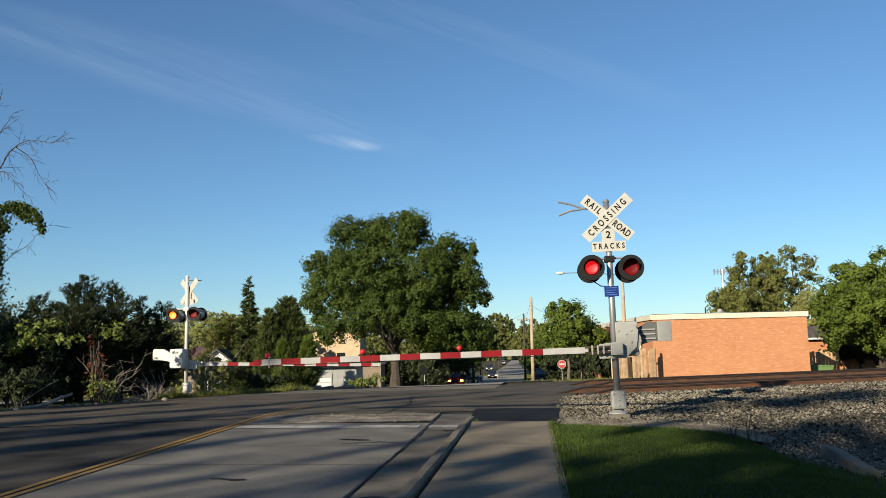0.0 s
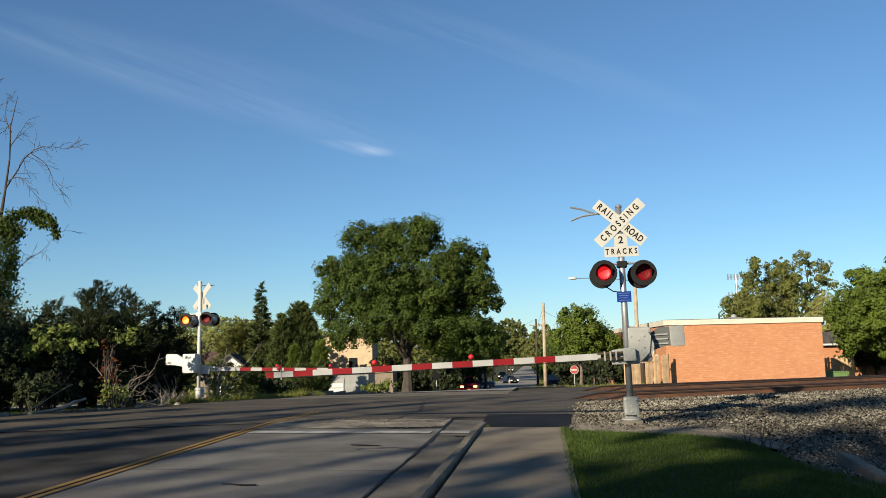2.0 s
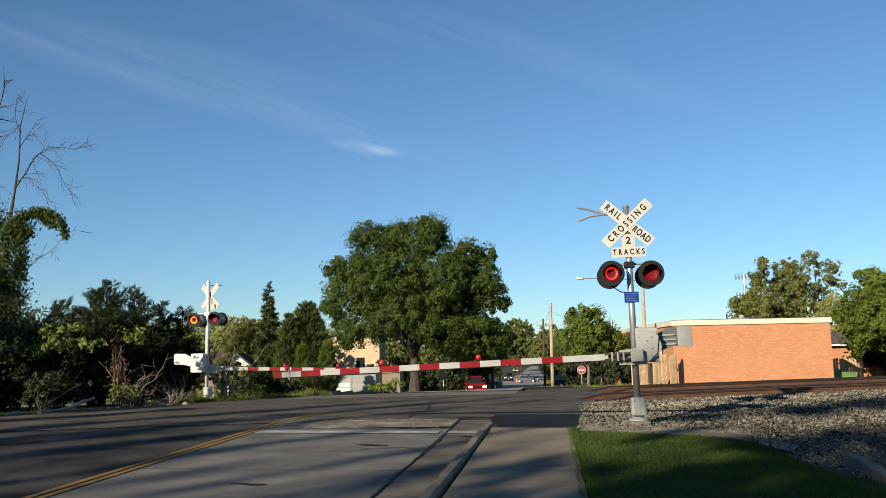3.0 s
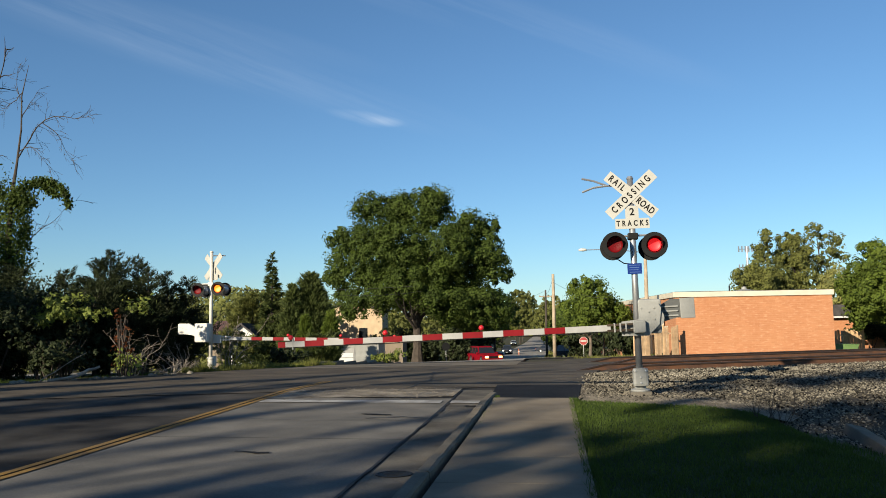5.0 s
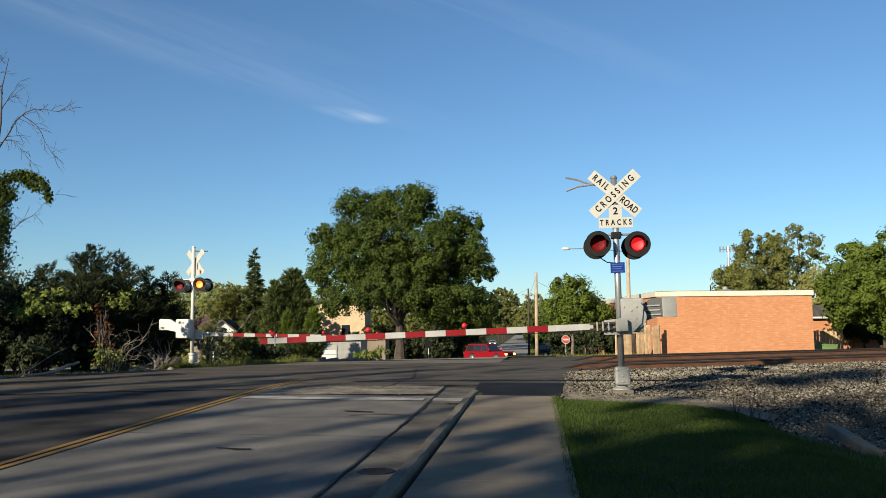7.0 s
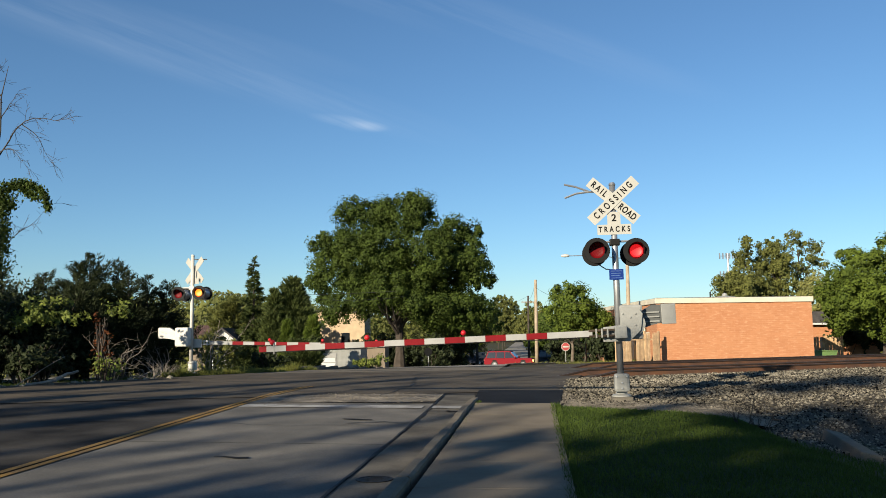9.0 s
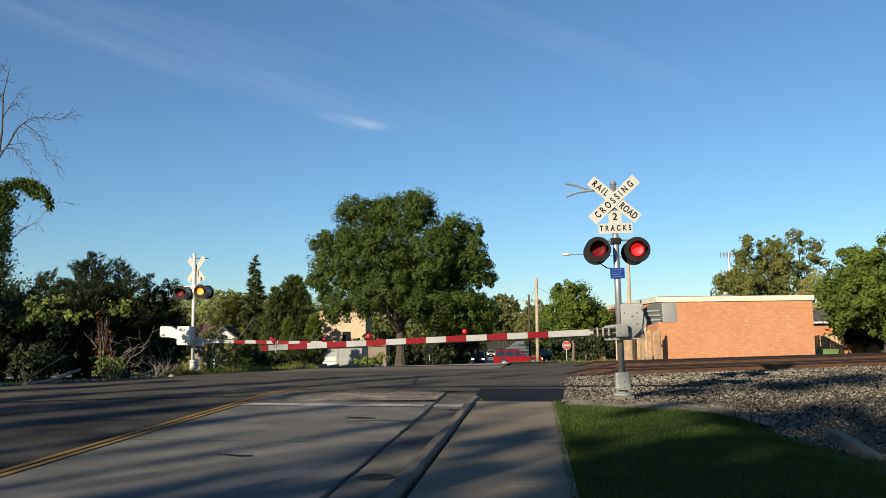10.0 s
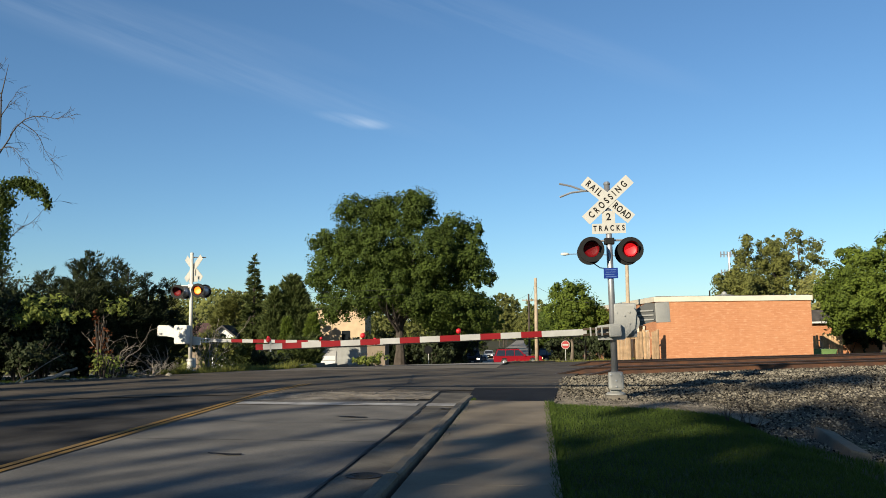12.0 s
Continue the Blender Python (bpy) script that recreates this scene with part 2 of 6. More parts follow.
def brick_mat(name):
    """Orange brick in real courses, with pale and dark bricks strewn in runs."""
    m = mat(name, (0.40, 0.178, 0.082), 0.9, scale=0.5, vary=0.10, fine=25, tint=(0.37, 0.155, 0.07))
    n, l = m.node_tree.nodes, m.node_tree.links
    p = n["Principled BSDF"]
    base = p.inputs["Base Color"].links[0].from_socket
    co = n.new("ShaderNodeTexCoord")
    swap = n.new("ShaderNodeSeparateXYZ")
    l.new(co.outputs["Object"], swap.inputs[0])
    add = n.new("ShaderNodeMath")
    l.new(swap.outputs["X"], add.inputs[0]), l.new(swap.outputs["Y"], add.inputs[1])
    uv = n.new("ShaderNodeCombineXYZ")
    l.new(add.outputs[0], uv.inputs[0]), l.new(swap.outputs["Z"], uv.inputs[1])
    br = n.new("ShaderNodeTexBrick")
    br.inputs["Scale"].default_value, br.inputs["Brick Width"].default_value, br.inputs["Row Height"].default_value, br.inputs["Mortar Size"].default_value = 1.0, 0.41, 0.135, 0.012
    br.inputs["Color1"].default_value, br.inputs["Color2"].default_value, br.inputs["Mortar"].default_value = (1, 1, 1, 1), (0.78, 0.72, 0.68, 1), (1.0, 1.12, 1.2, 1)
    l.new(uv.outputs[0], br.inputs["Vector"])
    run = n.new("ShaderNodeTexNoise")
    st = n.new("ShaderNodeVectorMath")
    st.operation = "MULTIPLY"
    st.inputs[1].default_value = (2.6, 9.0, 1.0)
    l.new(uv.outputs[0], st.inputs[0]), l.new(st.outputs[0], run.inputs["Vector"])
    run.inputs["Scale"].default_value, run.inputs["Detail"].default_value = 1.0, 4.0
    mr = n.new("ShaderNodeMapRange")
    mr.inputs["From Min"].default_value, mr.inputs["From Max"].default_value = 0.52, 0.72
    l.new(run.outputs["Fac"], mr.inputs["Value"])
    pale = n.new("ShaderNodeMix")
    pale.data_type = "RGBA"
    pale.inputs["B"].default_value = (0.45, 0.235, 0.125, 1)
    l.new(mr.outputs[0], pale.inputs["Factor"]), l.new(base, pale.inputs["A"])
    mul = n.new("ShaderNodeMix")
    mul.data_type, mul.blend_type = "RGBA", "MULTIPLY"
    mul.inputs["Factor"].default_value = 0.5
    l.new(pale.outputs["Result"], mul.inputs["A"]), l.new(br.outputs["Color"], mul.inputs["B"])
    l.new(mul.outputs["Result"], p.inputs["Base Color"])
    return m


BRICK = brick_mat("orange_brick")
FASCIA = mat("cream_fascia", (0.54, 0.49, 0.39), 0.6, scale=1.5, vary=0.08)
BEIGE = mat("beige_siding", (0.48, 0.36, 0.23), 0.8, scale=1.5, vary=0.1)
TAN = mat("tan_render", (0.20, 0.155, 0.11), 0.85, scale=1.5, vary=0.12)
WHITE_WALL = mat("white_siding", (0.55, 0.55, 0.53), 0.7, scale=1.5, vary=0.08)
ROOF_RED = mat("red_shingles", (0.10, 0.05, 0.042), 0.9, scale=2, vary=0.25, fine=14)
ROOF = mat("dark_shingles", (0.06, 0.055, 0.055), 0.9, scale=2, vary=0.25, fine=14)
FENCE = mat("fence_board", (0.55, 0.36, 0.20), 0.85, scale=3, vary=0.18, rand=0.15)
GREEN_PAINT = mat("green_painted_steel", (0.10, 0.17, 0.05), 0.6, vary=0.1)
CAR_RED = mat("red_car_paint", (0.17, 0.004, 0.010), 0.5, scale=2, vary=0.04, spec=0.06)
CAR_DARK = mat("dark_car_paint", (0.016, 0.020, 0.032), 0.4, scale=2, vary=0.05, spec=0.25)
CAR_GREY = mat("grey_car_paint", (0.30, 0.31, 0.33), 0.3, metal=0.3, scale=2, vary=0.05)
GLASS = mat("dark_window_glass", (0.015, 0.018, 0.022), 0.06, vary=0.05, spec=0.7)
TYRE = mat("tyre_rubber", (0.02, 0.02, 0.02), 0.85, vary=0.1)
CHROME = mat("bright_metal", (0.62, 0.62, 0.62), 0.25, metal=0.9, vary=0.05)
WIRE = mat("cable", (0.02, 0.02, 0.02), 0.7, vary=0.05)
ORANGE = mat("orange_plastic", (0.6, 0.16, 0.05), 0.6, vary=0.1)

# ---- mesh helpers ----


def thing(name, m, label, category, group="", kind=""):
    """The Empty at a thing's base."""
    ob = new(name)
    ob.empty_display_size = 0.2
    ob.matrix_basis = m
    return tagged(ob, label, category, group, kind)


def mesh_of(bm, name, material, smooth=False):
    me = bpy.data.meshes.new(name)
    bmesh.ops.recalc_face_normals(bm, faces=bm.faces)
    bm.to_mesh(me)
    bm.free()
    for mt in (material if isinstance(material, (list, tuple)) else [material]):
        me.materials.append(mt)
    if smooth:
        me.polygons.foreach_set("use_smooth", [True] * len(me.polygons))
    return me


def part(name, bm, material, parent=None, label="", m=None, smooth=False):
    ob = new(name, mesh_of(bm, name, material, smooth))
    ob.parent = parent
    if m is not None:
        ob.matrix_basis = m
    return tagged(ob, label)


def box(bm, x0, x1, y0, y1, z0, z1, bevel=0.0, m=None):
    g = bmesh.ops.create_cube(bm, size=1.0)
    vs = g["verts"]
    for v in vs:
        v.co = Vector((x0 + (v.co.x + 0.5) * (x1 - x0), y0 + (v.co.y + 0.5) * (y1 - y0), z0 + (v.co.z + 0.5) * (z1 - z0)))
    if bevel:
        es = {e for v in vs for e in v.link_edges}
        r = bmesh.ops.bevel(bm, geom=list(es), offset=bevel, segments=2, affect="EDGES", profile=0.6)
        vs = list({v for f in r["faces"] for v in f.verts} | {v for v in vs if v.is_valid})
    if m is not None:
        bmesh.ops.transform(bm, matrix=m, verts=vs)
    return bm


def boxed(x0, x1, y0, y1, z0, z1, bevel=0.0, m=None):
    return box(bmesh.new(), x0, x1, y0, y1, z0, z1, bevel, m)


def tube(bm, pts, radii, sides=8, cap=True):
    """A round bar along pts with a radius at each."""
    rings = []
    pts = [Vector(p) for p in pts]
    for i, p in enumerate(pts):
        d = (pts[min(i + 1, len(pts) - 1)] - pts[max(i - 1, 0)]).normalized()
        a = d.orthogonal().normalized() if abs(d.z) > 0.9 else d.cross(Vector((0, 0, 1))).normalized()
        if abs(d.z) > 0.9:
            a = (Vector((1, 0, 0)) - d * d.x).normalized()
        b = d.cross(a)
        r = radii[i] if isinstance(radii, (list, tuple)) else radii
        rings.append([bm.verts.new(p + (a * math.cos(2 * math.pi * k / sides) + b * math.sin(2 * math.pi * k / sides)) * r) for k in range(sides)])
    for q, w in zip(rings, rings[1:]):
        for k in range(sides):
            bm.faces.new((q[k], q[(k + 1) % sides], w[(k + 1) % sides], w[k]))
    if cap:
        bm.faces.new(rings[0][::-1]), bm.faces.new(rings[-1])
    return bm


def tubed(pts, radii, sides=8):
    return tube(bmesh.new(), pts, radii, sides)


def lathe(profile, sides=20, m=None):
    """Turn (radius, height) pairs round z."""
    bm = bmesh.new()
    rings = []
    for r, z in profile:
        rings.append([bm.verts.new((r * math.cos(2 * math.pi * k / sides), r * math.sin(2 * math.pi * k / sides), z)) for k in range(sides)] if r > 1e-5 else [bm.verts.new((0, 0, z))])
    for q, w in zip(rings, rings[1:]):
        for k in range(sides):
            a, b = q[k % len(q)], q[(k + 1) % len(q)]
            c, d = w[(k + 1) % len(w)], w[k % len(w)]
            f = [v for i, v in enumerate((a, b, c, d)) if v not in (a, b, c, d)[:i]]
            if len(f) > 2:
                bm.faces.new(f)
    if m is not None:
        bmesh.ops.transform(bm, matrix=m, verts=bm.verts)
    return bm


def slab(outline, y0, y1):
    """A plate: an outline in x and z, from y0 to y1."""
    bm = bmesh.new()
    a = [bm.verts.new((x, y0, z)) for x, z in outline]
    b = [bm.verts.new((x, y1, z)) for x, z in outline]
    bm.faces.new(a), bm.faces.new(b[::-1])
    n = len(a)
    for i in range(n):
        bm.faces.new((a[i], a[(i + 1) % n], b[(i + 1) % n], b[i]))
    return bm


def words(body, size, parent, m, material, name="lettering", depth=0.002, bold=0.0, spacing=1.0):
    cu = bpy.data.curves.new(name, "FONT")
    cu.body, cu.size, cu.extrude, cu.offset, cu.space_character = body, size, depth, bold, spacing
    cu.align_x, cu.align_y = "CENTER", "CENTER"
    tmp = bpy.data.objects.new(name, cu)
    me = bpy.data.meshes.new_from_object(tmp)
    bpy.data.objects.remove(tmp)
    me.materials.append(material)
    ob = new(name, me)
    ob.parent, ob.matrix_basis = parent, m
    return ob


def quads_mesh(name, verts, faces, material, smoothed=False):
    """A mesh from numpy arrays of corners and faces with equal corner counts."""
    me = bpy.data.meshes.new(name)
    k = faces.shape[1]
    me.vertices.add(len(verts)), me.loops.add(faces.size), me.polygons.add(len(faces))
    me.vertices.foreach_set("co", verts.astype(np.float32).ravel())
    me.loops.foreach_set("vertex_index", faces.astype(np.int32).ravel())
    me.polygons.foreach_set("loop_start", np.arange(0, faces.size, k, dtype=np.int32))
    me.polygons.foreach_set("use_smooth", [smoothed] * len(faces))
    me.update(calc_edges=True)
    me.materials.append(material)
    return me


def leaves(name, pts, normals, size, material, rng, aspect=1.5, along=None, jitter=0.55):
    """Many small folded leaves at pts; along: the way each one points, for needles of three corners."""
    n = len(pts)
    nn = normals + rng.normal(0, jitter, (n, 3))
    nn /= np.linalg.norm(nn, axis=1)[:, None]
    t = np.cross(nn, rng.normal(0, 1, (n, 3)))
    t /= np.linalg.norm(t, axis=1)[:, None] + 1e-9
    s = (size * rng.uniform(0.6, 1.4, n))[:, None]
    if along is not None:
        t = along + rng.normal(0, 0.45, (n, 3))
        t /= np.linalg.norm(t, axis=1)[:, None] + 1e-9
        b = np.cross(nn, t)
        v = np.stack([pts - b * s * 0.4, pts + b * s * 0.4, pts + t * s * aspect], 1).reshape(-1, 3)
        return quads_mesh(name, v, np.arange(3 * n).reshape(-1, 3), material)
    b = np.cross(nn, t)
    v = np.stack([pts - t * s * 0.5 * aspect, pts + b * s * 0.42 - nn * s * 0.12, pts + t * s * 0.5 * aspect, pts - b * s * 0.42 - nn * s * 0.12], 1).reshape(-1, 3)
    return quads_mesh(name, v, np.arange(4 * n).reshape(-1, 4), material)


# ---- lie of the land ----
ROAD = radians(6.6)                 # the road's heading, from +y towards +x
TRACK = radians(22.0)               # the tracks' heading, from +x towards +y
RU, RV = np.array([math.sin(ROAD), math.cos(ROAD)]), np.array([math.cos(ROAD), -math.sin(ROAD)])
TU, TN = np.array([math.cos(TRACK), math.sin(TRACK)]), np.array([-math.sin(TRACK), math.cos(TRACK)])
PROFILE_N = [-200, 4, 10, 14, 18, 28, 36, 50, 71, 110, 160, 260, 450, 900, 4000]
PROFILE_Z = [-0.3, -0.27, -0.2, -0.1, 0.0, -0.04, -0.17, -0.85, -1.9, -2.9, -3.5, -3.4, -1.5, 2.0, 2.0]


def on_road(s, r):
    """x, y of a point s metres to the right and r metres along the road."""
    return s * RV + r * RU


def smooth(v, a, b):
    w = np.clip((v - a) / (b - a), 0, 1)
    return w * w * (3 - 2 * w)


def height(x, y):
    n, s = x * TN[0] + y * TN[1], x * RV[0] + y * RV[1]
    z = np.interp(n, PROFILE_N, PROFILE_Z)
    z = z - 0.75 * smooth(s, 2.2, 7.0) * (1 - smooth(n, 8.5, 17.0))      # the ditch beside the lawn
    return z


def sheet(name, s0, s1, r0, r1, dz, material, step=0.7, thick=0.0, skew=0.0, bump=0.0):
    """A strip along the road laid dz above the land, its far and near ends cut parallel to the tracks by skew."""
    ns, nr = max(2, int(abs(s1 - s0) / step) + 2), max(2, int((r1 - r0) / step) + 2)
    S, R = np.meshgrid(np.linspace(s0, s1, ns), np.linspace(r0, r1, nr))
    R = R + skew * (S - s0)
    X, Y = S * RV[0] + R * RU[0], S * RV[1] + R * RU[1]
    Z = height(X, Y) + dz
    v = np.stack([X, Y, Z], -1).reshape(-1, 3)
    i = np.arange(ns * nr).reshape(nr, ns)
    f = np.stack([i[:-1, :-1], i[:-1, 1:], i[1:, 1:], i[1:, :-1]], -1).reshape(-1, 4)
    if thick:
        top, base = v, v - np.array([0, 0, thick])
        k = len(v)
        rim = np.concatenate([i[0, :], i[1:, -1], i[-1, -2::-1], i[-2:0:-1, 0]])
        side = np.stack([rim, np.roll(rim, -1), np.roll(rim, -1) + k, rim + k], -1)[:, ::-1]
        v, f = np.concatenate([top, base]), np.concatenate([f, side])
    ob = new(name, quads_mesh(name, v, f, material))
    return ob
# ---- ground, road, pavement ----


def build_ground():
    xs = np.concatenate([np.linspace(-3000, -120, 10)[:-1], np.linspace(-120, -30, 20)[:-1], np.linspace(-30, 40, 120), np.linspace(40, 140, 25)[1:], np.linspace(140, 3000, 10)[1:]])
    ys = np.concatenate([np.linspace(-400, -20, 8)[:-1], np.linspace(-20, 60, 140), np.linspace(60, 300, 50)[1:], np.linspace(300, 4000, 14)[1:]])
    X, Y = np.meshgrid(xs, ys)
    Z = height(X, Y)
    s = X * RV[0] + Y * RV[1]
    near = (np.abs(X) < 40) & (np.abs(Y) < 70)
    rough = np.array([noise.noise((x * 0.9, y * 0.9, 0)) for x, y in zip(X.ravel(), Y.ravel())]).reshape(X.shape)
    off = np.maximum(smooth(-s, 13.0, 15.0), smooth(s, 2.5, 4.0))
    Z = Z + np.where(near, rough * 0.05 * off, 0) - 0.06
    i = np.arange(X.size).reshape(X.shape)
    f = np.stack([i[:-1, :-1], i[:-1, 1:], i[1:, 1:], i[1:, :-1]], -1).reshape(-1, 4)
    ob = new("ground", quads_mesh("ground", np.stack([X, Y, Z], -1).reshape(-1, 3), f, SOIL))
    tagged(ob, "rough grass and bare soil around the crossing", "ground", kind="structure")


def patch(name, corners, dz, material, step=0.6):
    """A four-cornered piece of surfacing (x, y) laid dz above the land."""
    a, b, c, d = [np.array(p, float) for p in corners]
    nu = int(max(np.linalg.norm(b - a), np.linalg.norm(c - d)) / step) + 2
    nv = int(max(np.linalg.norm(d - a), np.linalg.norm(c - b)) / step) + 2
    U, V = np.meshgrid(np.linspace(0, 1, nu), np.linspace(0, 1, nv))
    U, V = U[..., None], V[..., None]
    P = a * (1 - U) * (1 - V) + b * U * (1 - V) + c * U * V + d * (1 - U) * V
    Z = height(P[..., 0], P[..., 1]) + dz
    i = np.arange(nu * nv).reshape(nv, nu)
    f = np.stack([i[:-1, :-1], i[:-1, 1:], i[1:, 1:], i[1:, :-1]], -1).reshape(-1, 4)
    return new(name, quads_mesh(name, np.concatenate([P, Z[..., None]], -1).reshape(-1, 3), f, material))


build_ground()
road = sheet("road", -9.9, -1.28, -40, 420, 0.0, ASPHALT, step=1.0)
tagged(road, "worn dark asphalt road running over the crossing", "road", kind="structure")
# the crossing itself is surfaced wider than the road, along the tracks
apron = patch("road_crossing", [(-14.5, 15.5), (2.9, 18.7), (6.1, 33.5), (-9.5, 33.5)], 0.012, CROSSING)
tagged(apron, "dark asphalt crossing surface between the tracks", "road", kind="structure")
shoulder = sheet('road_shoulder', -14.2, -9.88, 0, 24.5, 0.0, ASPHALT, step=1.0)
tagged(shoulder, 'wide worn asphalt margin of the road', 'road', kind='structure')
# concrete lanes before the crossing, slab by slab
for s0, s1 in ((-5.6, -1.94),):
    for r in np.arange(-10.0, 15.9, 5.2):
        slab_ob = sheet("slab", s0, s1, r, min(r + 5.18, 15.9), 0.008, CONCRETE, step=1.2)
        slab_ob.parent = road
# a second sheet whose lighter colour carries the sunlight
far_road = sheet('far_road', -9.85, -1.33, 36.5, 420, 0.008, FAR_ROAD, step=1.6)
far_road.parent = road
far_strip = sheet('road_far_strip', -9.9, -1.3, 29.8, 34.5, 0.018, KERB, step=0.8)
far_strip.parent = road
gut = sheet("gutter", -1.895, -1.28, -10, 17.6, 0.008, GUTTER, step=0.8)
tagged(gut, "stained concrete gutter along the kerb", "gutter", kind="structure")
sheet("joint", -1.935, -1.90, -10, 17.6, 0.010, TAR, step=0.8).parent = road
worn = patch("worn_strip", [tuple(on_road(-5.6, 15.7)), tuple(on_road(-1.95, 16.2)), tuple(on_road(-1.95, 17.9)), tuple(on_road(-5.6, 17.2))], 0.017, BROKEN)
worn.parent = road
stop = sheet("stop_line", -5.45, -2.05, 15.0, 15.42, 0.019, WHITE_WORN)
stop.parent = road
stop2 = sheet("stop_line", -1.9, -1.35, 15.0, 15.42, 0.019, WHITE_WORN)
stop2.parent = road
for ds in (-0.12, 0.03):
    sheet("centre_line", -5.62 + ds, -5.62 + ds + 0.10, -10, 20.5, 0.020, YELLOW).parent = road
    sheet("centre_line", -5.62 + ds, -5.62 + ds + 0.10, 38, 72, 0.012, YELLOW).parent = road


def crack(points, width, name="crack", material=None, seed=0, jag=0.03):
    """A crooked tarred crack over the road through points given as (s, r)."""
    rng = np.random.default_rng(seed)
    pts = []
    for (s0, r0), (s1, r1) in zip(points, points[1:]):
        n = max(3, int(math.hypot(s1 - s0, r1 - r0) / 0.25))
        for k in range(n):
            f = k / n
            pts.append((s0 + (s1 - s0) * f + rng.normal(0, jag), r0 + (r1 - r0) * f + rng.normal(0, jag)))
    pts.append(points[-1])
    V, F = [], []
    for i, (s, r) in enumerate(pts):
        a, b = pts[max(i - 1, 0)], pts[min(i + 1, len(pts) - 1)]
        d = np.array([b[0] - a[0], b[1] - a[1]])
        d /= np.linalg.norm(d) + 1e-9
        w = width * rng.uniform(0.4, 1.2) / 2
        for sg in (-1, 1):
            p = on_road(s - d[1] * w * sg, r + d[0] * w * sg)
            V.append((p[0], p[1], float(height(p[0], p[1])) + 0.022))
        if i:
            F.append((2 * i - 2, 2 * i - 1, 2 * i + 1, 2 * i))
    ob = new(name, quads_mesh(name, np.array(V), np.array(F), material or TAR))
    ob.parent = road


crack([(-9.0, 12.6), (-6.5, 12.9), (-3.8, 12.5), (-2.0, 12.7)], 0.02, seed=1)
crack([(-1.93, 2.0), (-1.90, 6.0), (-1.93, 10.5), (-1.88, 14.0), (-1.92, 17.4)], 0.04, seed=12, jag=0.008)
crack([(-9.6, 17.8), (-6.0, 18.6), (-2.2, 18.4)], 0.05, seed=4)
crack([(-12.0, 20.5), (-8.0, 21.6), (-3.0, 22.2), (0.6, 22.4)], 0.06, seed=5)
crack([(-13.0, 18.4), (-10.5, 19.2), (-8.5, 18.6)], 0.05, seed=6)
crack([(-7.0, 16.4), (-7.4, 20.0), (-6.6, 24.0)], 0.04, seed=7)
crack([(-3.2, 17.0), (-3.0, 20.5), (-3.6, 25.0)], 0.04, seed=8)
crack([(-1.0, 19.6), (1.2, 20.2), (2.4, 20.0)], 0.05, seed=9)
crack([(-2.9, 12.8), (-2.4, 13.0), (-1.96, 12.9)], 0.05, seed=10)
for k, (s, r, w, d) in enumerate([(-3.1, 13.3, 0.5, 0.10), (-3.8, 9.6, 0.45, 0.09), (-2.9, 15.9, 0.9, 0.14), (-6.9, 14.2, 0.7, 0.12), (-1.6, 14.55, 0.5, 0.16)]):
    crack([(s, r), (s + w, r + 0.05 * (k % 3 - 1))], d, "spalled_patch", ASPHALT_NEW, 20 + k)
drain = thing("gutter_drain", pose(*on_road(-1.62, 8.35), float(height(*on_road(-1.62, 8.35))) + 0.010, 0, 0, -6.6), "rusty iron drain cover in the gutter", "drain cover")
part("frame", lathe([(0.0, 0.0), (0.19, 0.0), (0.19, 0.006), (0.16, 0.008), (0.155, 0.003), (0.0, 0.003)], 24), TAR, drain)
for k in range(5):
    part("bar", boxed(-0.12 + abs(k - 2) * 0.03, 0.12 - abs(k - 2) * 0.03, -0.11 + 0.05 * k, -0.09 + 0.05 * k, 0.003, 0.007), TAR, drain)
margin = patch("gravel_margin", [(-13.6, 21.4), (-12.9, 21.9), (-8.9, 27.9), (-9.4, 28.4)], 0.012, KERB, 0.4)
tagged(margin, "pale gravel strip between road and thicket", "gravel", kind="structure")
# kerb: a low rounded concrete edge, in lengths with open joints
kerb = thing("kerb", Matrix(), "cracked sandy concrete kerb beside the pavement", "kerb", kind="structure")
r = -10.0
rk = random.Random(4)
while r < 18.6:
    length = 2.96 if r < 16 else 18.7 - r
    bm = bmesh.new()
    rows = []
    for k in range(9):
        rr = r + length * k / 8
        top = 0.105 * float(1 - smooth(np.array(rr), 14.5, 18.4)) + rk.uniform(-0.006, 0.006)
        ring = []
        for s, dz in ((-1.29, -0.1), (-1.285 + rk.uniform(-0.007, 0.007), top - 0.03), (-1.26, top), (-1.155 + rk.uniform(-0.008, 0.008), top), (-1.13, top - 0.02), (-1.13, -0.1)):
            p = on_road(s - 0.008 * max(0.0, 17 - rr), rr)
            ring.append(bm.verts.new((p[0], p[1], float(height(p[0], p[1])) + dz)))
        rows.append(ring)
    for q, w in zip(rows, rows[1:]):
        for k in range(5):
            bm.faces.new((q[k], q[k + 1], w[k + 1], w[k]))
    bm.faces.new(rows[0]), bm.faces.new(rows[-1][::-1])
    part("kerb_stone", bm, KERB, kerb)
    r += 3.0
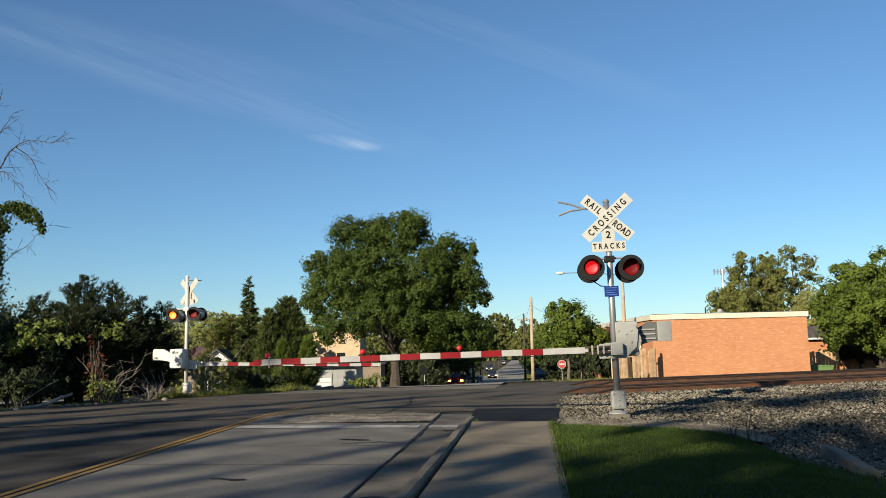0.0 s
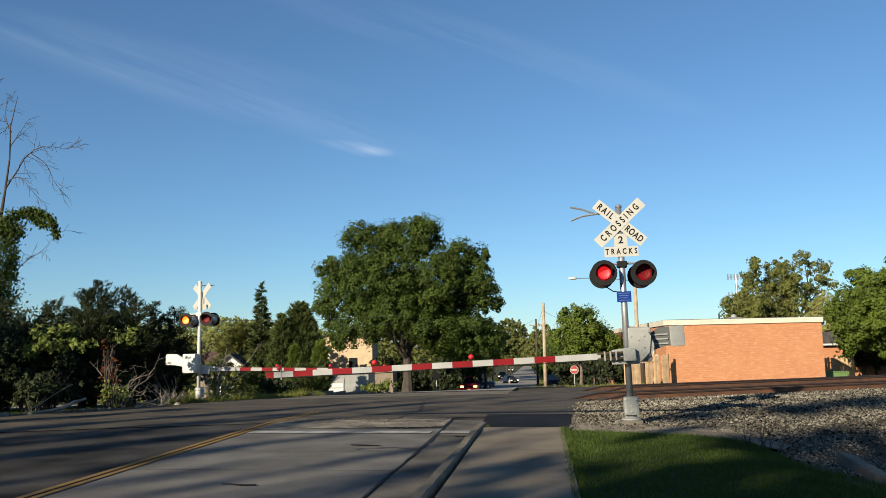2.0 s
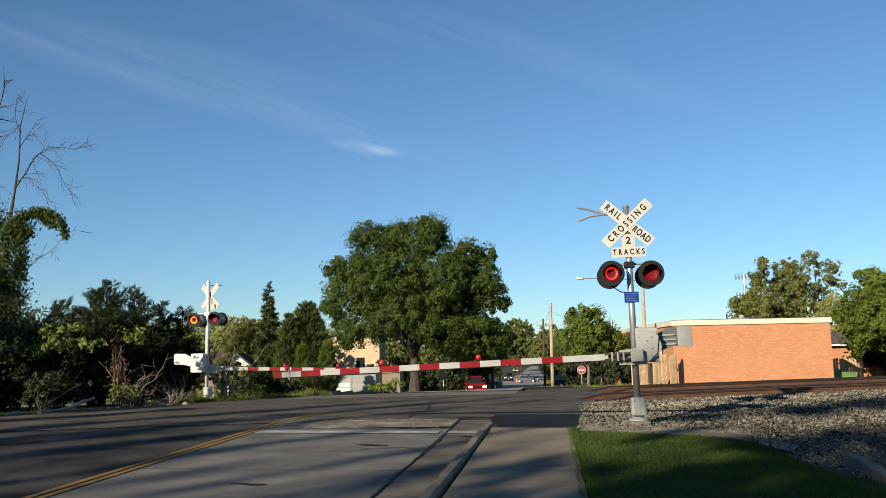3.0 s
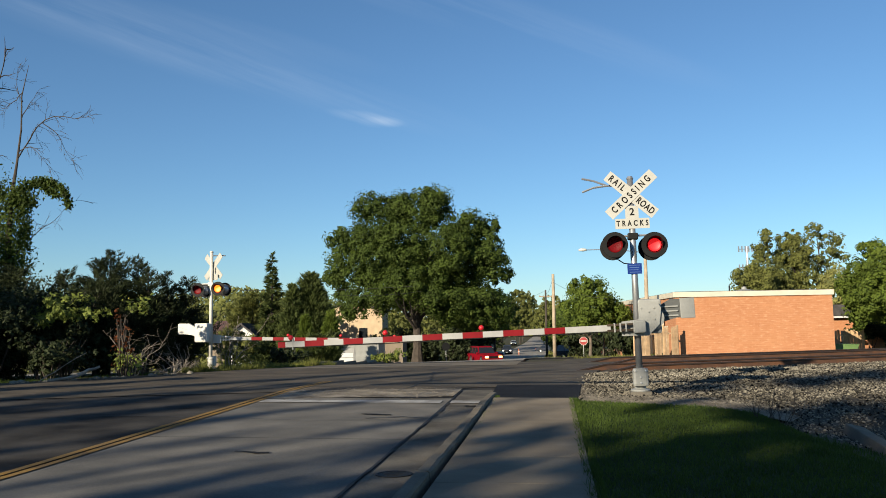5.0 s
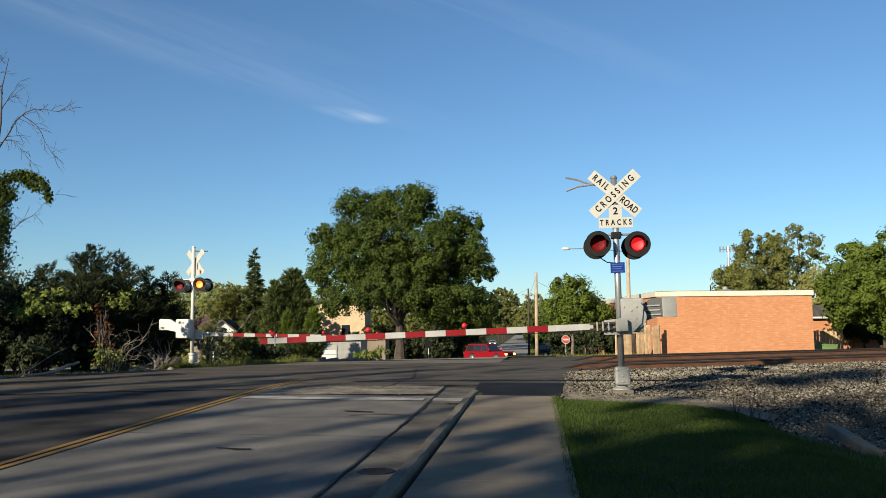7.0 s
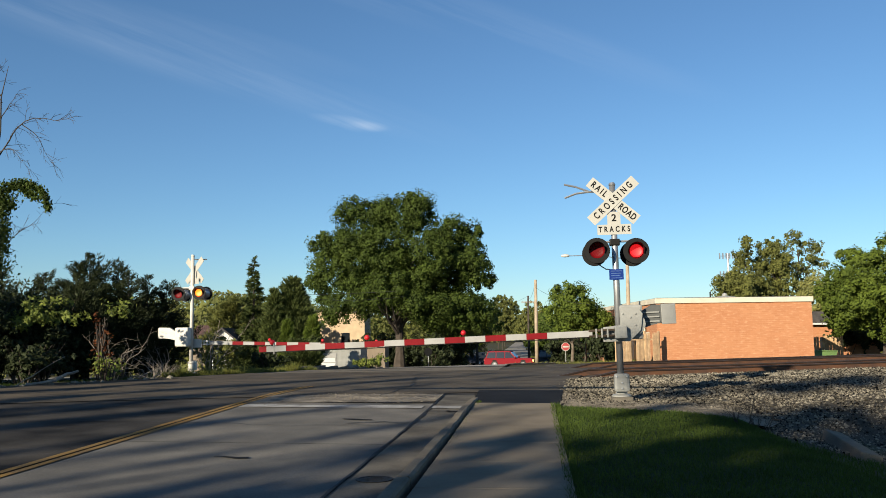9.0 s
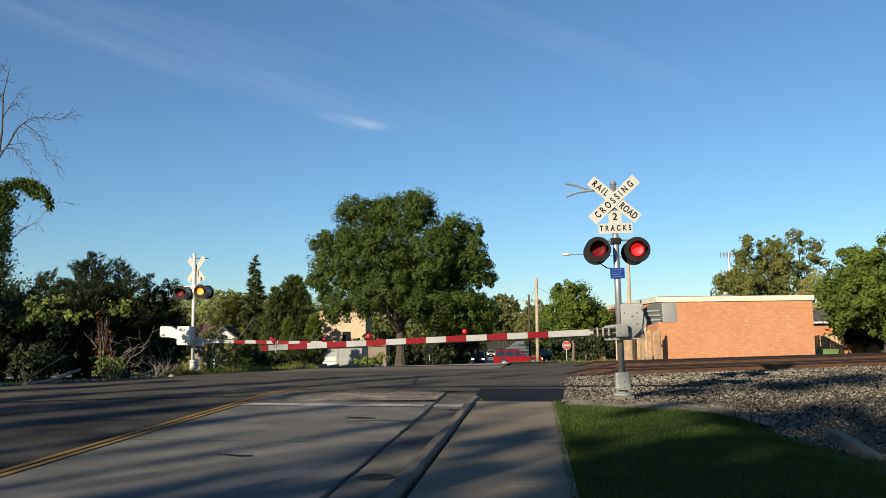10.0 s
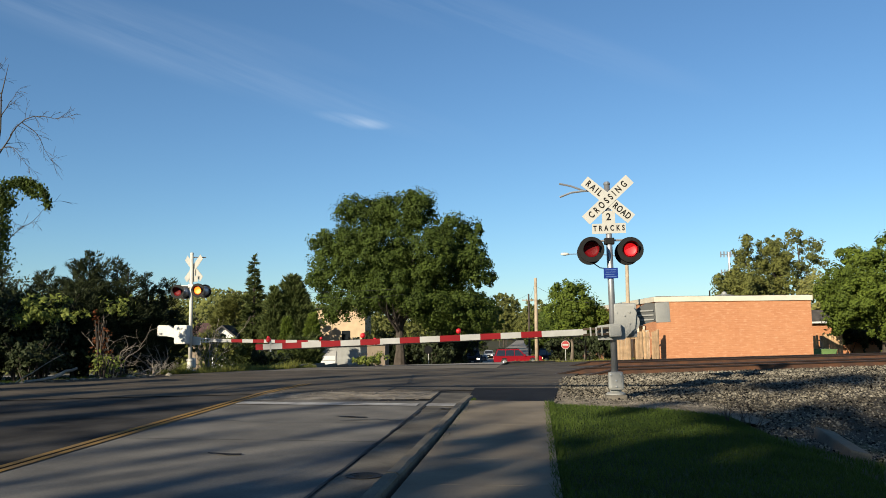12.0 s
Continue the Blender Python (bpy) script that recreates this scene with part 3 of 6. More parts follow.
# pavement slabs
pave = thing("pavement", Matrix(), "tan concrete pavement in square slabs", "pavement", kind="structure")
for r in np.arange(-9.0, 15.6, 1.52):
    sheet("paving_slab", -1.13, 0.33, r, min(r + 1.512, 15.65), 0.055, WALKWAY, step=0.7, thick=0.1).parent = pave
tarp = patch("pavement_asphalt", [tuple(on_road(-1.22, 15.67)), tuple(on_road(0.42, 15.67)), tuple(on_road(0.6, 18.7)), tuple(on_road(-1.25, 18.6))], 0.035, ASPHALT_NEW)
tagged(tarp, "fresh black asphalt path leading to the tracks", "pavement", kind="structure")
lawn = patch("lawn", [tuple(on_road(0.33, -10)), tuple(on_road(3.9, -10)), tuple(on_road(3.35, 14.3)), tuple(on_road(0.33, 15.35))], 0.03, LAWN, step=0.4)
tagged(lawn, "shaded mown lawn beside the pavement", "lawn", kind="structure")

apron_gravel = patch("gravel_apron", [tuple(on_road(0.4, 15.2)), tuple(on_road(3.7, 14.0)), tuple(on_road(4.2, 15.2)), tuple(on_road(0.7, 17.0))], 0.012, SANDY, 0.3)
tagged(apron_gravel, "pale sandy gravel between lawn and ballast", "gravel", kind="structure")

# ---- tracks ----


def on_track(a, n):
    return a * TU + n * TN


def bed_height(n):
    return np.interp(n, [9.5, 12.5, 15.5, 18.8, 28.6, 31.5, 34], [-0.30, -0.22, -0.10, -0.02, -0.02, -0.3, -0.6])


def build_bed():
    for name, a0, a1 in (("ballast", 12.2, 120.0), ("ballast", -120.0, -10.0)):
        A, N = np.meshgrid(np.concatenate([np.linspace(a0, a0 + 30, 60), np.linspace(a0 + 32, a1, 20)]) if a0 > 0 else np.linspace(a0, a1, 50), np.linspace(8.5, 33.0, 56))
        if a0 > 0:
            A = A - np.interp(N, [8.5, 11, 14, 16.75, 18.3, 20, 21.5, 26, 33], [2.3, 3.3, 4.2, 2.5, 1.6, 0.4, -0.8, -2.6, -6.0])
        else:
            A = A + np.interp(N, [11, 24, 28, 33], [2, 0.5, 2.0, 2.0]) - 3.6
        X, Y = A * TU[0] + N * TN[0], A * TU[1] + N * TN[1]
        rough = np.array([noise.noise((x * 1.6, y * 1.6, 3)) for x, y in zip(X.ravel(), Y.ravel())]).reshape(X.shape)
        Z = np.maximum(bed_height(N) if a0 > 0 else bed_height(N) - 0.08, height(X, Y) - 0.05 * smooth(A, 30, 40)) + rough * 0.025
        Z = Z + (height(X, Y) - 0.045 - Z) * (1 - smooth(N, 10.5, 13.6))
        Z = Z - 0.14 * (1 - smooth(N, 8.5, 9.4))
        if a0 > 0:
            Z[:, 0] -= 0.12
        i = np.arange(X.size).reshape(X.shape)
        f = np.stack([i[:-1, :-1], i[:-1, 1:], i[1:, 1:], i[1:, :-1]], -1).reshape(-1, 4)
        ob = new("ballast", quads_mesh("ballast", np.stack([X, Y, Z], -1).reshape(-1, 3), f, BALLAST))
        tagged(ob, "grey crushed stone ballast under the tracks", "ballast", kind="stuff")


build_bed()


def build_stones():
    rng = np.random.default_rng(5)
    N = 62000
    n = rng.uniform(9.0, 19.95, N)
    a = np.interp(n, [8.5, 11, 14, 16.75, 18.3, 20, 21.5], [10.3, 9.2, 8.2, 9.85, 10.8, 12.0, 13.4]) + rng.exponential(9.0, N) + rng.normal(0.1, 0.12, N)
    keep = (a < 45) & (rng.uniform(0, 1, N) < np.interp(n, [9, 11, 12.5, 14], [0.35, 0.6, 0.9, 1.0]))
    n, a = n[keep], a[keep]
    x, y = a * TU[0] + n * TN[0], a * TU[1] + n * TN[1]
    size = rng.gamma(6.0, 0.0036, len(n)).clip(0.009, 0.045) * (1 + 0.02 * np.maximum(y - 15, 0))
    z = np.maximum(bed_height(n), height(x, y))
    z = z + (height(x, y) - 0.045 - z) * (1 - smooth(n, 10.5, 13.6)) + size * 0.25
    base = np.array([(1, 0, 0), (-1, 0, 0), (0, 1, 0), (0, -1, 0), (0, 0, 1), (0, 0, -1)], float)
    tri = np.array([(0, 2, 4), (2, 1, 4), (1, 3, 4), (3, 0, 4), (2, 0, 5), (1, 2, 5), (3, 1, 5), (0, 3, 5)])
    v = base[None] * rng.uniform(0.55, 1.25, (len(n), 6, 1)) + rng.normal(0, 0.16, (len(n), 6, 3))
    ang = rng.uniform(0, 6.28, len(n))
    c, s = np.cos(ang)[:, None], np.sin(ang)[:, None]
    v = np.stack([v[..., 0] * c - v[..., 1] * s, v[..., 0] * s + v[..., 1] * c, v[..., 2] * 0.75], -1) * size[:, None, None] + np.stack([x, y, z], -1)[:, None]
    f = (tri[None] + 6 * np.arange(len(n))[:, None, None]).reshape(-1, 3)
    ob = new("ballast_stones", quads_mesh("ballast_stones", v.reshape(-1, 3), f, STONE))
    tagged(ob, "loose pale crushed stones on the track bed", "stones", kind="stuff")


build_stones()


def build_chips():
    """Loose pale chips on the broken strip where the concrete lanes end, and grit along the pavement's edge."""
    rng = np.random.default_rng(9)
    P = []
    for count, s0, s1, r0, r1, spread in ((1700, -5.4, -1.95, 16.6, 17.1, 0.45), (900, 0.36, 0.75, 15.9, 18.4, 0.3), (5200, 0.6, 3.9, 15.2, 15.7, 0.5)):
        s, r = rng.uniform(s0, s1, count), rng.uniform(r0, r1, count) + rng.normal(0, spread, count)
        P.append(np.array([on_road(a, b) for a, b in zip(s, r)]))
    P = np.concatenate(P)
    size = rng.gamma(4.0, 0.003, len(P)).clip(0.005, 0.03)
    z = height(P[:, 0], P[:, 1]) + 0.020
    base = np.array([(1, 0, 0), (-0.3, 0.9, 0), (-0.8, -0.7, 0), (0, 0, 0.8)], float)
    tri = np.array([(0, 1, 3), (1, 2, 3), (2, 0, 3), (0, 2, 1)])
    v = base[None] * rng.uniform(0.6, 1.4, (len(P), 4, 1)) + rng.normal(0, 0.15, (len(P), 4, 3)) * np.array([1, 1, 0.3])
    v = v * size[:, None, None] * np.array([1, 1, 0.7]) + np.stack([P[:, 0], P[:, 1], z], -1)[:, None]
    f = (tri[None] + 4 * np.arange(len(P))[:, None, None]).reshape(-1, 3)
    ob = new("stone_chips", quads_mesh("stone_chips", v.reshape(-1, 3), f, BROKEN))
    tagged(ob, "loose pale stone chips on worn asphalt", "stone chips", kind="stuff")


build_chips()

RAIL_SECTION = [(-0.07, 0), (0.07, 0), (0.07, 0.014), (0.012, 0.03), (0.01, 0.12), (0.036, 0.13), (0.036, 0.165), (0.026, 0.172), (-0.026, 0.172), (-0.036, 0.165), (-0.036, 0.13), (-0.01, 0.12), (-0.012, 0.03), (-0.07, 0.014)]


def rail_bar(a0, a1, n, z0, z1):
    bm = bmesh.new()
    ends = []
    for a, z in ((a0, z0), (a1, z1)):
        p = on_track(a, n)
        ends.append([bm.verts.new((p[0] + dx * TN[0], p[1] + dx * TN[1], z + dz)) for dx, dz in RAIL_SECTION])
    k = len(RAIL_SECTION)
    for i in range(k):
        f = bm.faces.new((ends[0][i], ends[0][(i + 1) % k], ends[1][(i + 1) % k], ends[1][i]))
        f.material_index = 1 if 4 < i < 10 else 0
    bm.faces.new(ends[0][::-1]), bm.faces.new(ends[1])
    return bm


EDGE_NEAR, EDGE_FAR = 12.7, 16.2       # where the rails sink into the road
for n0, zr in ((20.75, 0.0), (26.0, -0.02)):
    track = thing("railway_track", Matrix(), "rust-brown steel railway track on timber ties", "track", "tracks over the road", kind="structure")
    edge = EDGE_NEAR if n0 < 24 else EDGE_FAR
    for dn in (-0.75, 0.75):
        part("rail", rail_bar(edge + 0.8, 160, n0 + dn, zr, zr + 0.12), [RAIL, RAIL_TOP], track)
        part("rail", rail_bar(edge - 0.5, edge + 0.8, n0 + dn, zr - 0.21, zr), [RAIL, RAIL_TOP], track, "rail end sinking into the road")
        part("rail", rail_bar(-160, edge - 0.5, n0 + dn, zr - 0.21, zr - 0.21), [RAIL, RAIL_TOP], track, "rail sunk flush in the road")
    tie_me = mesh_of(boxed(-0.115, 0.115, -1.3, 1.3, -0.16, 0.0, 0.012), "tie", TIE)
    for k in range(60):
        a = edge + 0.9 + k * 0.52
        p = on_track(a, n0)
        tie = new("tie", tie_me)
        tie.parent = track
        tie.matrix_basis = pose(p[0], p[1], zr + 0.12 * (a / 160) - 0.012, 0, 0, math.degrees(TRACK) + (k * 37 % 5 - 2) * 0.4)

# ---- crossing signals and gates ----


def octagon(r):
    return [(r * math.cos(math.pi / 8 + k * math.pi / 4), r * math.sin(math.pi / 8 + k * math.pi / 4)) for k in range(8)]


NARROW = Matrix.Diagonal((0.72, 1, 1, 1))     # condensed lettering
BULBS = []      # (bulb, side): side 0 flashes with the left lamp as the near traffic sees it


def flasher(parent, x, z, facing, tilt, lit, side, label, case=BLACK):
    """One round lamp: black backing disc, hood, lens and the bulb that lights behind the lens. facing 1: towards -y."""
    m = pose(x, -0.32 * facing, z, tilt, 0, 0 if facing > 0 else 180)
    lamp = part("flasher", lathe([(0.0, 0.24), (0.11, 0.23), (0.17, 0.14), (0.185, 0.02), (0.16, 0.0)], 20, pose(0, 0, 0, -90)), case, parent, label, m)
    part("backing_disc", lathe([(0.155, -0.006), (0.25, -0.006), (0.255, 0.0), (0.25, 0.006), (0.155, 0.006)], 32, pose(0, 0, 0, -90)), BLACK, lamp)
    hood = bmesh.new()
    for rad, flip in ((0.162, 0), (0.156, 1)):
        rows = []
        for k in range(17):
            a = radians(-20 + 220 * k / 16)
            d = 0.20 * math.sin(max(0.25, math.pi * k / 16))
            rows.append([hood.verts.new((rad * math.cos(a), 0.0, rad * math.sin(a))), hood.verts.new((rad * math.cos(a), -d, rad * math.sin(a)))])
        for q, w in zip(rows, rows[1:]):
            hood.faces.new((q[0], w[0], w[1], q[1]))
    part("hood", hood, BLACK, lamp, smooth=True)
    part("lens", lathe([(0.152, 0.0), (0.15, -0.012), (0.10, -0.028), (0.0, -0.036)], 28, pose(0, 0, 0, -90) @ pose(0, 0, 0, 180)), LENS, lamp, "deep red glass lens", smooth=True)
    bulb = part("bulb", lathe([(0.128, 0.0), (0.126, -0.010), (0.085, -0.024), (0.0, -0.031)], 28, pose(0, 0, 0, -90) @ pose(0, 0, 0, 180)), lit, lamp, "glowing red light", pose(0, 0.05, 0), smooth=True)
    BULBS.append((bulb, side))
    return lamp


def crossing_signal(name, m, paint, lit, label, mirrored, readable):
    """Mast with crossbuck, track count sign, two pairs of flashers, on a bolted foot. Faces -y."""
    t = thing(name, m, label, "crossing signal", "railway crossing signals")
    part("mast", tubed([(0, 0, 0.35), (0, 0, 4.22)], [0.066, 0.060], 16), paint, t, smooth=True)
    part("finial", lathe([(0.066, 0), (0.072, 0.02), (0.05, 0.06), (0.0, 0.07)], 16, pose(0, 0, 4.21)), paint, t)
    part("foot", lathe([(0.19, 0.0), (0.19, 0.03), (0.11, 0.06), (0.105, 0.34), (0.13, 0.36), (0.13, 0.42), (0.07, 0.44)], 16), GREY_PAINT if readable else paint, t)
    part("junction_box", boxed(-0.15, 0.15, -0.22, -0.08, 0.10, 0.46, 0.055), GREY_PAINT if readable else paint, t)
    for bx, bz in ((-0.1, 0.4), (0.1, 0.4), (0.0, 0.17), (0.0, 0.28)):
        part("bolt", lathe([(0.0, 0.0), (0.018, 0.0), (0.018, 0.018), (0.0, 0.02)], 8, pose(bx, -0.22, bz, 90)), paint, t)
    part("base_plate", boxed(-0.2, 0.2, -0.24, 0.2, -0.12, 0.004, 0.01), GUTTER, t)
    # crossbuck: two blades with rounded ends, the one with the second word in front
    zc = 3.89 if readable else 3.70
    for ang, yy, text in ((-42.0, -0.085, "RAIL ROAD"), (42.0, -0.094, "CROSSING")):
        bl = part("crossbuck_blade", boxed(-0.61, 0.61, -0.004, 0.004, -0.114, 0.114), SIGN_WHITE, t, "white blade with black lettering" if readable else "white blade seen from behind", pose(0, 0, zc, 0, 0, 0 if readable else -30) @ pose(0, yy, 0, 0, -ang, 0))
        if readable:
            if text == "CROSSING":
                words("CROSSING", 0.185, bl, pose(0, -0.0065, 0, 90) @ NARROW, SIGN_BLACK, bold=0.0045, spacing=1.75)
            else:
                words("RAIL", 0.185, bl, pose(-0.36, -0.0065, 0, 90) @ NARROW, SIGN_BLACK, bold=0.0045, spacing=1.5)
                words("ROAD", 0.185, bl, pose(0.36, -0.0065, 0, 90) @ NARROW, SIGN_BLACK, bold=0.0045, spacing=1.15)
    ct = part("track_sign", slab([(-0.335, 3.205), (0.335, 3.205), (0.335, 3.41), (0.13, 3.41), (0.13, 3.665), (-0.13, 3.665), (-0.13, 3.41), (-0.335, 3.41)], -0.078, -0.070), SIGN_WHITE, t, "white plate giving the number of tracks", pose(0, 0, 0, 0, 0, 0 if readable else -38))
    if readable:
        words("2", 0.20, ct, pose(0.0, -0.081, 3.537, 90), SIGN_BLACK, bold=0.004)
        words("TRACKS", 0.155, ct, pose(0.0, -0.081, 3.309, 90) @ NARROW, SIGN_BLACK, bold=0.004, spacing=1.75)
    # cross-arm with conduit and four flashers
    part("cross_arm", tubed([(-0.42, 0, 3.02), (-0.36, 0, 3.07), (0.36, 0, 3.07), (0.42, 0, 3.02)], 0.022, 8), paint, t)
    part("clamp", boxed(-0.10, 0.10, -0.09, 0.09, 2.99, 3.12, 0.02), BLACK if readable else paint, t)
    for x, lz, side in ((-0.38, 2.87, 0), (0.38, 2.84, 1)):
        flasher(t, x, lz, 1, 0, lit, side, "round red crossing lamp in a black hood", BLACK if readable else GALV)
        flasher(t, x, lz, -1, 0, lit, 1 - side, "round red crossing lamp in a black hood", BLACK if readable else GALV)
        part("lamp_bracket", tubed([(x, 0, 3.05), (x, 0, lz)], 0.03, 8), BLACK, t)
        part("lamp_spacer", tubed([(x, -0.20, lz), (x, 0.20, lz)], 0.055, 10), BLACK, t)
    if readable:
        blue = part("notice_plate", boxed(-0.14, 0.14, -0.085, -0.078, 2.30, 2.51), SIGN_BLUE, t, "small blue notice plate")
        for k in range(4):
            part("text_bar", boxed(-0.11 + 0.01 * (k % 2), 0.11 - 0.02 * (k % 3), -0.0885, -0.0865, 2.468 - 0.046 * k, 2.478 - 0.046 * k), BAR_BLUE, blue)
        part("conduit", tubed([(-0.36, 0.0, 2.64), (-0.2, -0.04, 2.52), (-0.05, -0.06, 2.50)], 0.012, 6), BLACK, t)
    # the blades of the sign for the other way, seen edge on
    for k, (z1, z2) in enumerate(((4.16, 4.10), (4.02, 4.14))):
        part("wire_bracket", tubed([(0.0, 0.06, 4.10), (-0.45, 0.10, 4.12), (-0.72, 0.14, 4.12 + (0.12 if k else -0.02)), (-0.95, 0.16, 4.12 + (0.18 if k else -0.10))] if not mirrored else [(0, 0, 4.1), (-0.55, 0.05, 4.08)], 0.022, 6), GALV, t)
    return t


def crossing_gate(m, length, label, paint, sign, lamp_at, readable):
    """Gate mechanism on the mast, counterweights and the striped arm, which reaches sign * x."""
    g = thing("crossing_gate", m, label, "crossing gate", "railway crossing gates")
    part("mechanism_case", boxed(-0.02, 0.46, -0.06, 0.38, 1.12, 1.80, 0.05, Matrix.Diagonal((-sign, 1, 1, 1))), paint, g, "grey gate motor case")
    part("case_cover", lathe([(0.0, 0.0), (0.20, 0.0), (0.22, 0.03), (0.22, 0.08), (0.0, 0.08)], 18, pose(-sign * 0.28, -0.06, 1.42, 90)), paint, g)
    cover = [(-0.05, 1.08), (0.18, 1.08), (0.40, 1.30), (0.44, 1.62), (0.36, 1.74), (0.02, 1.74), (0.0, 1.40), (-0.33, 1.36), (-0.33, 1.08)]
    part("side_plate", slab([(-sign * x, z) for x, z in cover], -0.19, -0.15), paint, g, "bolted steel side plate")
    for bx, bz in ((0.2, 1.55), (0.3, 1.4), (0.15, 1.3), (0.05, 1.62), (0.3, 1.62), (0.1, 1.2)):
        part("bolt", lathe([(0.0, 0.0), (0.02, 0.0), (0.02, 0.02), (0.0, 0.022)], 8, pose(-sign * bx, -0.19, bz, 90)), paint, g)
    pivot = part("arm", boxed(-0.12, 0.12, -0.07, 0.07, -0.12, 0.12, 0.02), paint, g, "striped red and white gate arm", pose(0.0, -0.28, 1.26))
    part("counterweight", slab([(-sign * x, z) for x, z in ((0.30, 0.06), (0.80, 0.14), (1.10, 0.14), (1.10, 0.50), (0.70, 0.52), (0.30, 0.30))], 0.48, 0.62), SHADED_STEEL if readable else paint, pivot, "steel counterweight plate")
    part("counterweight_arm", slab([(-sign * x, z) for x, z in ((-0.05, -0.10), (0.70, 0.12), (0.98, 0.18), (0.98, 0.44), (0.60, 0.46), (-0.05, 0.12))], 0.44, 0.47), SHADED_STEEL if readable else paint, pivot)
    part("end_plate", boxed(*sorted((-sign * 0.86, -sign * 1.14)), 0.40, 0.47, 0.12, 0.52, 0.01), paint, pivot, "pale steel end plate")
    for k in range(3):
        part("rib", boxed(*sorted((-sign * 0.46, -sign * 0.82)), 0.41, 0.45, 0.17 + 0.09 * k, 0.20 + 0.09 * k, 0.006), GREY_PAINT if readable else paint, pivot)
    for k, (z0, z1) in enumerate(((0.035, 0.075), (-0.075, -0.035))):
        part("arm_socket", boxed(*sorted((sign * 0.10, sign * 0.62)), -0.04, 0.04, z0, z1, 0.006), TIE if readable else paint, pivot, "brown socket bar")
    for k in range(3):
        part("shear_bolt", boxed(*sorted((sign * (0.24 + 0.11 * k), sign * (0.27 + 0.11 * k))), -0.05, 0.05, -0.09, 0.09, 0.006), GREY_PAINT if readable else paint, pivot)
    x, k = 0.55, 0
    while x < length - 0.02:
        w = 0.88 if k == 0 else min(0.406, length - x)
        hgt = 0.060 - 0.0004 * x
        part("stripe", boxed(*sorted((sign * x, sign * (x + w))), -0.022, 0.022, -hgt, hgt), ARM_RED if k % 2 else ARM_WHITE, pivot, "red stripe" if k % 2 else "white stripe")
        x, k = x + w, k + 1
    for i, lx in enumerate(lamp_at):
        lamp = part("gate_lamp", lathe([(0.0, 0.06), (0.035, 0.055), (0.048, 0.02), (0.052, 0.015), (0.052, -0.015), (0.048, -0.02), (0.035, -0.055), (0.0, -0.06)], 16, pose(sign * lx, 0, 0.135, 90)), LIT_SMALL, pivot, "small glowing red lamp", smooth=True)
        part("lamp_stem", tubed([(sign * lx, 0, 0.04), (sign * lx, 0, 0.12)], 0.02, 6), BLACK, lamp)
    cable = bmesh.new()
    pts = [(sign * (0.6 + (length - 0.7) * i / 12), 0.0, -0.075 - 0.006 * math.sin(i)) for i in range(13)]
    part("cable", tube(cable, pts, 0.008, 5), BLACK, pivot)
    part("lamp_clip", boxed(*sorted((sign * (length - 0.32), sign * (length - 0.30))), -0.03, 0.03, -0.11, 0.12), GREY_PAINT, pivot)
    return g, pivot


NEAR, FAR = (3.60, 16.55), (-8.87, 30.1)
yaw_road = -6.6
near_signal = crossing_signal("crossing_signal", pose(*NEAR, -0.03, 0, -0.6, yaw_road), GALV, LIT, "grey steel crossing signal mast with white crossbuck", False, True)
near_gate, near_arm = crossing_gate(pose(*NEAR, -0.03, 0, 0, yaw_road), 7.27, "lowered gate with red and white striped arm", GREY_PAINT, -1, (7.0, 5.03, 3.08), True)
far_signal = crossing_signal("crossing_signal", pose(*FAR, 0.0, 0, 0, yaw_road + 180), WHITE_PAINT, LIT_AMBER, "white crossing signal mast seen from behind", True, False)
far_gate, far_arm = crossing_gate(pose(*FAR, -0.16, 0, 0, yaw_road + 180), 7.0, "lowered far gate with red and white striped arm", WHITE_PAINT, -1, (6.7, 4.75, 2.80), False)

# ---- trees and shrubs ----


def branch_tree(bm, base, top, r0, rng, limbs, spread, sides=7):
    """A tapered trunk that leans from base to top with limbs that fork."""
    base, top = Vector(base), Vector(top)
    pts, rad = [], []
    for i in range(7):
        f = i / 6
        w = Vector((rng.normal(0, 0.02), rng.normal(0, 0.02), 0)) * (top - base).length * f
        pts.append(base.lerp(top, f) + w)
        rad.append(r0 * (1.35 if i == 0 else 1 - 0.85 * f))
    tube(bm, pts, rad, sides)
    tips = []
    for k in range(limbs):
        f = rng.uniform(0.3, 0.95)
        i = min(5, int(f * 6))
        p = pts[i].lerp(pts[i + 1], f * 6 - i)
        a = k * 2.4 + rng.uniform(-0.4, 0.4)
        d = Vector((math.cos(a), math.sin(a), rng.uniform(0.25, 0.9))).normalized()
        ln = spread * rng.uniform(0.6, 1.0) * (1.1 - 0.6 * f)
        q = p + d * ln * 0.5 + Vector((0, 0, 0.08 * ln))
        e = p + d * ln + Vector((0, 0, 0.3 * ln))
        rr = r0 * (1 - 0.8 * f) * 0.5
        tube(bm, [p, q, e], [rr, rr * 0.6, rr * 0.2], 5)
        tips.append(e)
        for j in range(3):
            d2 = (d + Vector(rng.normal(0, 0.5, 3))).normalized()
            tube(bm, [q, q + d2 * ln * 0.3 + Vector((0, 0, 0.05 * ln)), q + d2 * ln * 0.55 + Vector((0, 0, 0.15 * ln))], [rr * 0.5, rr * 0.3, rr * 0.1], 4)
    return tips


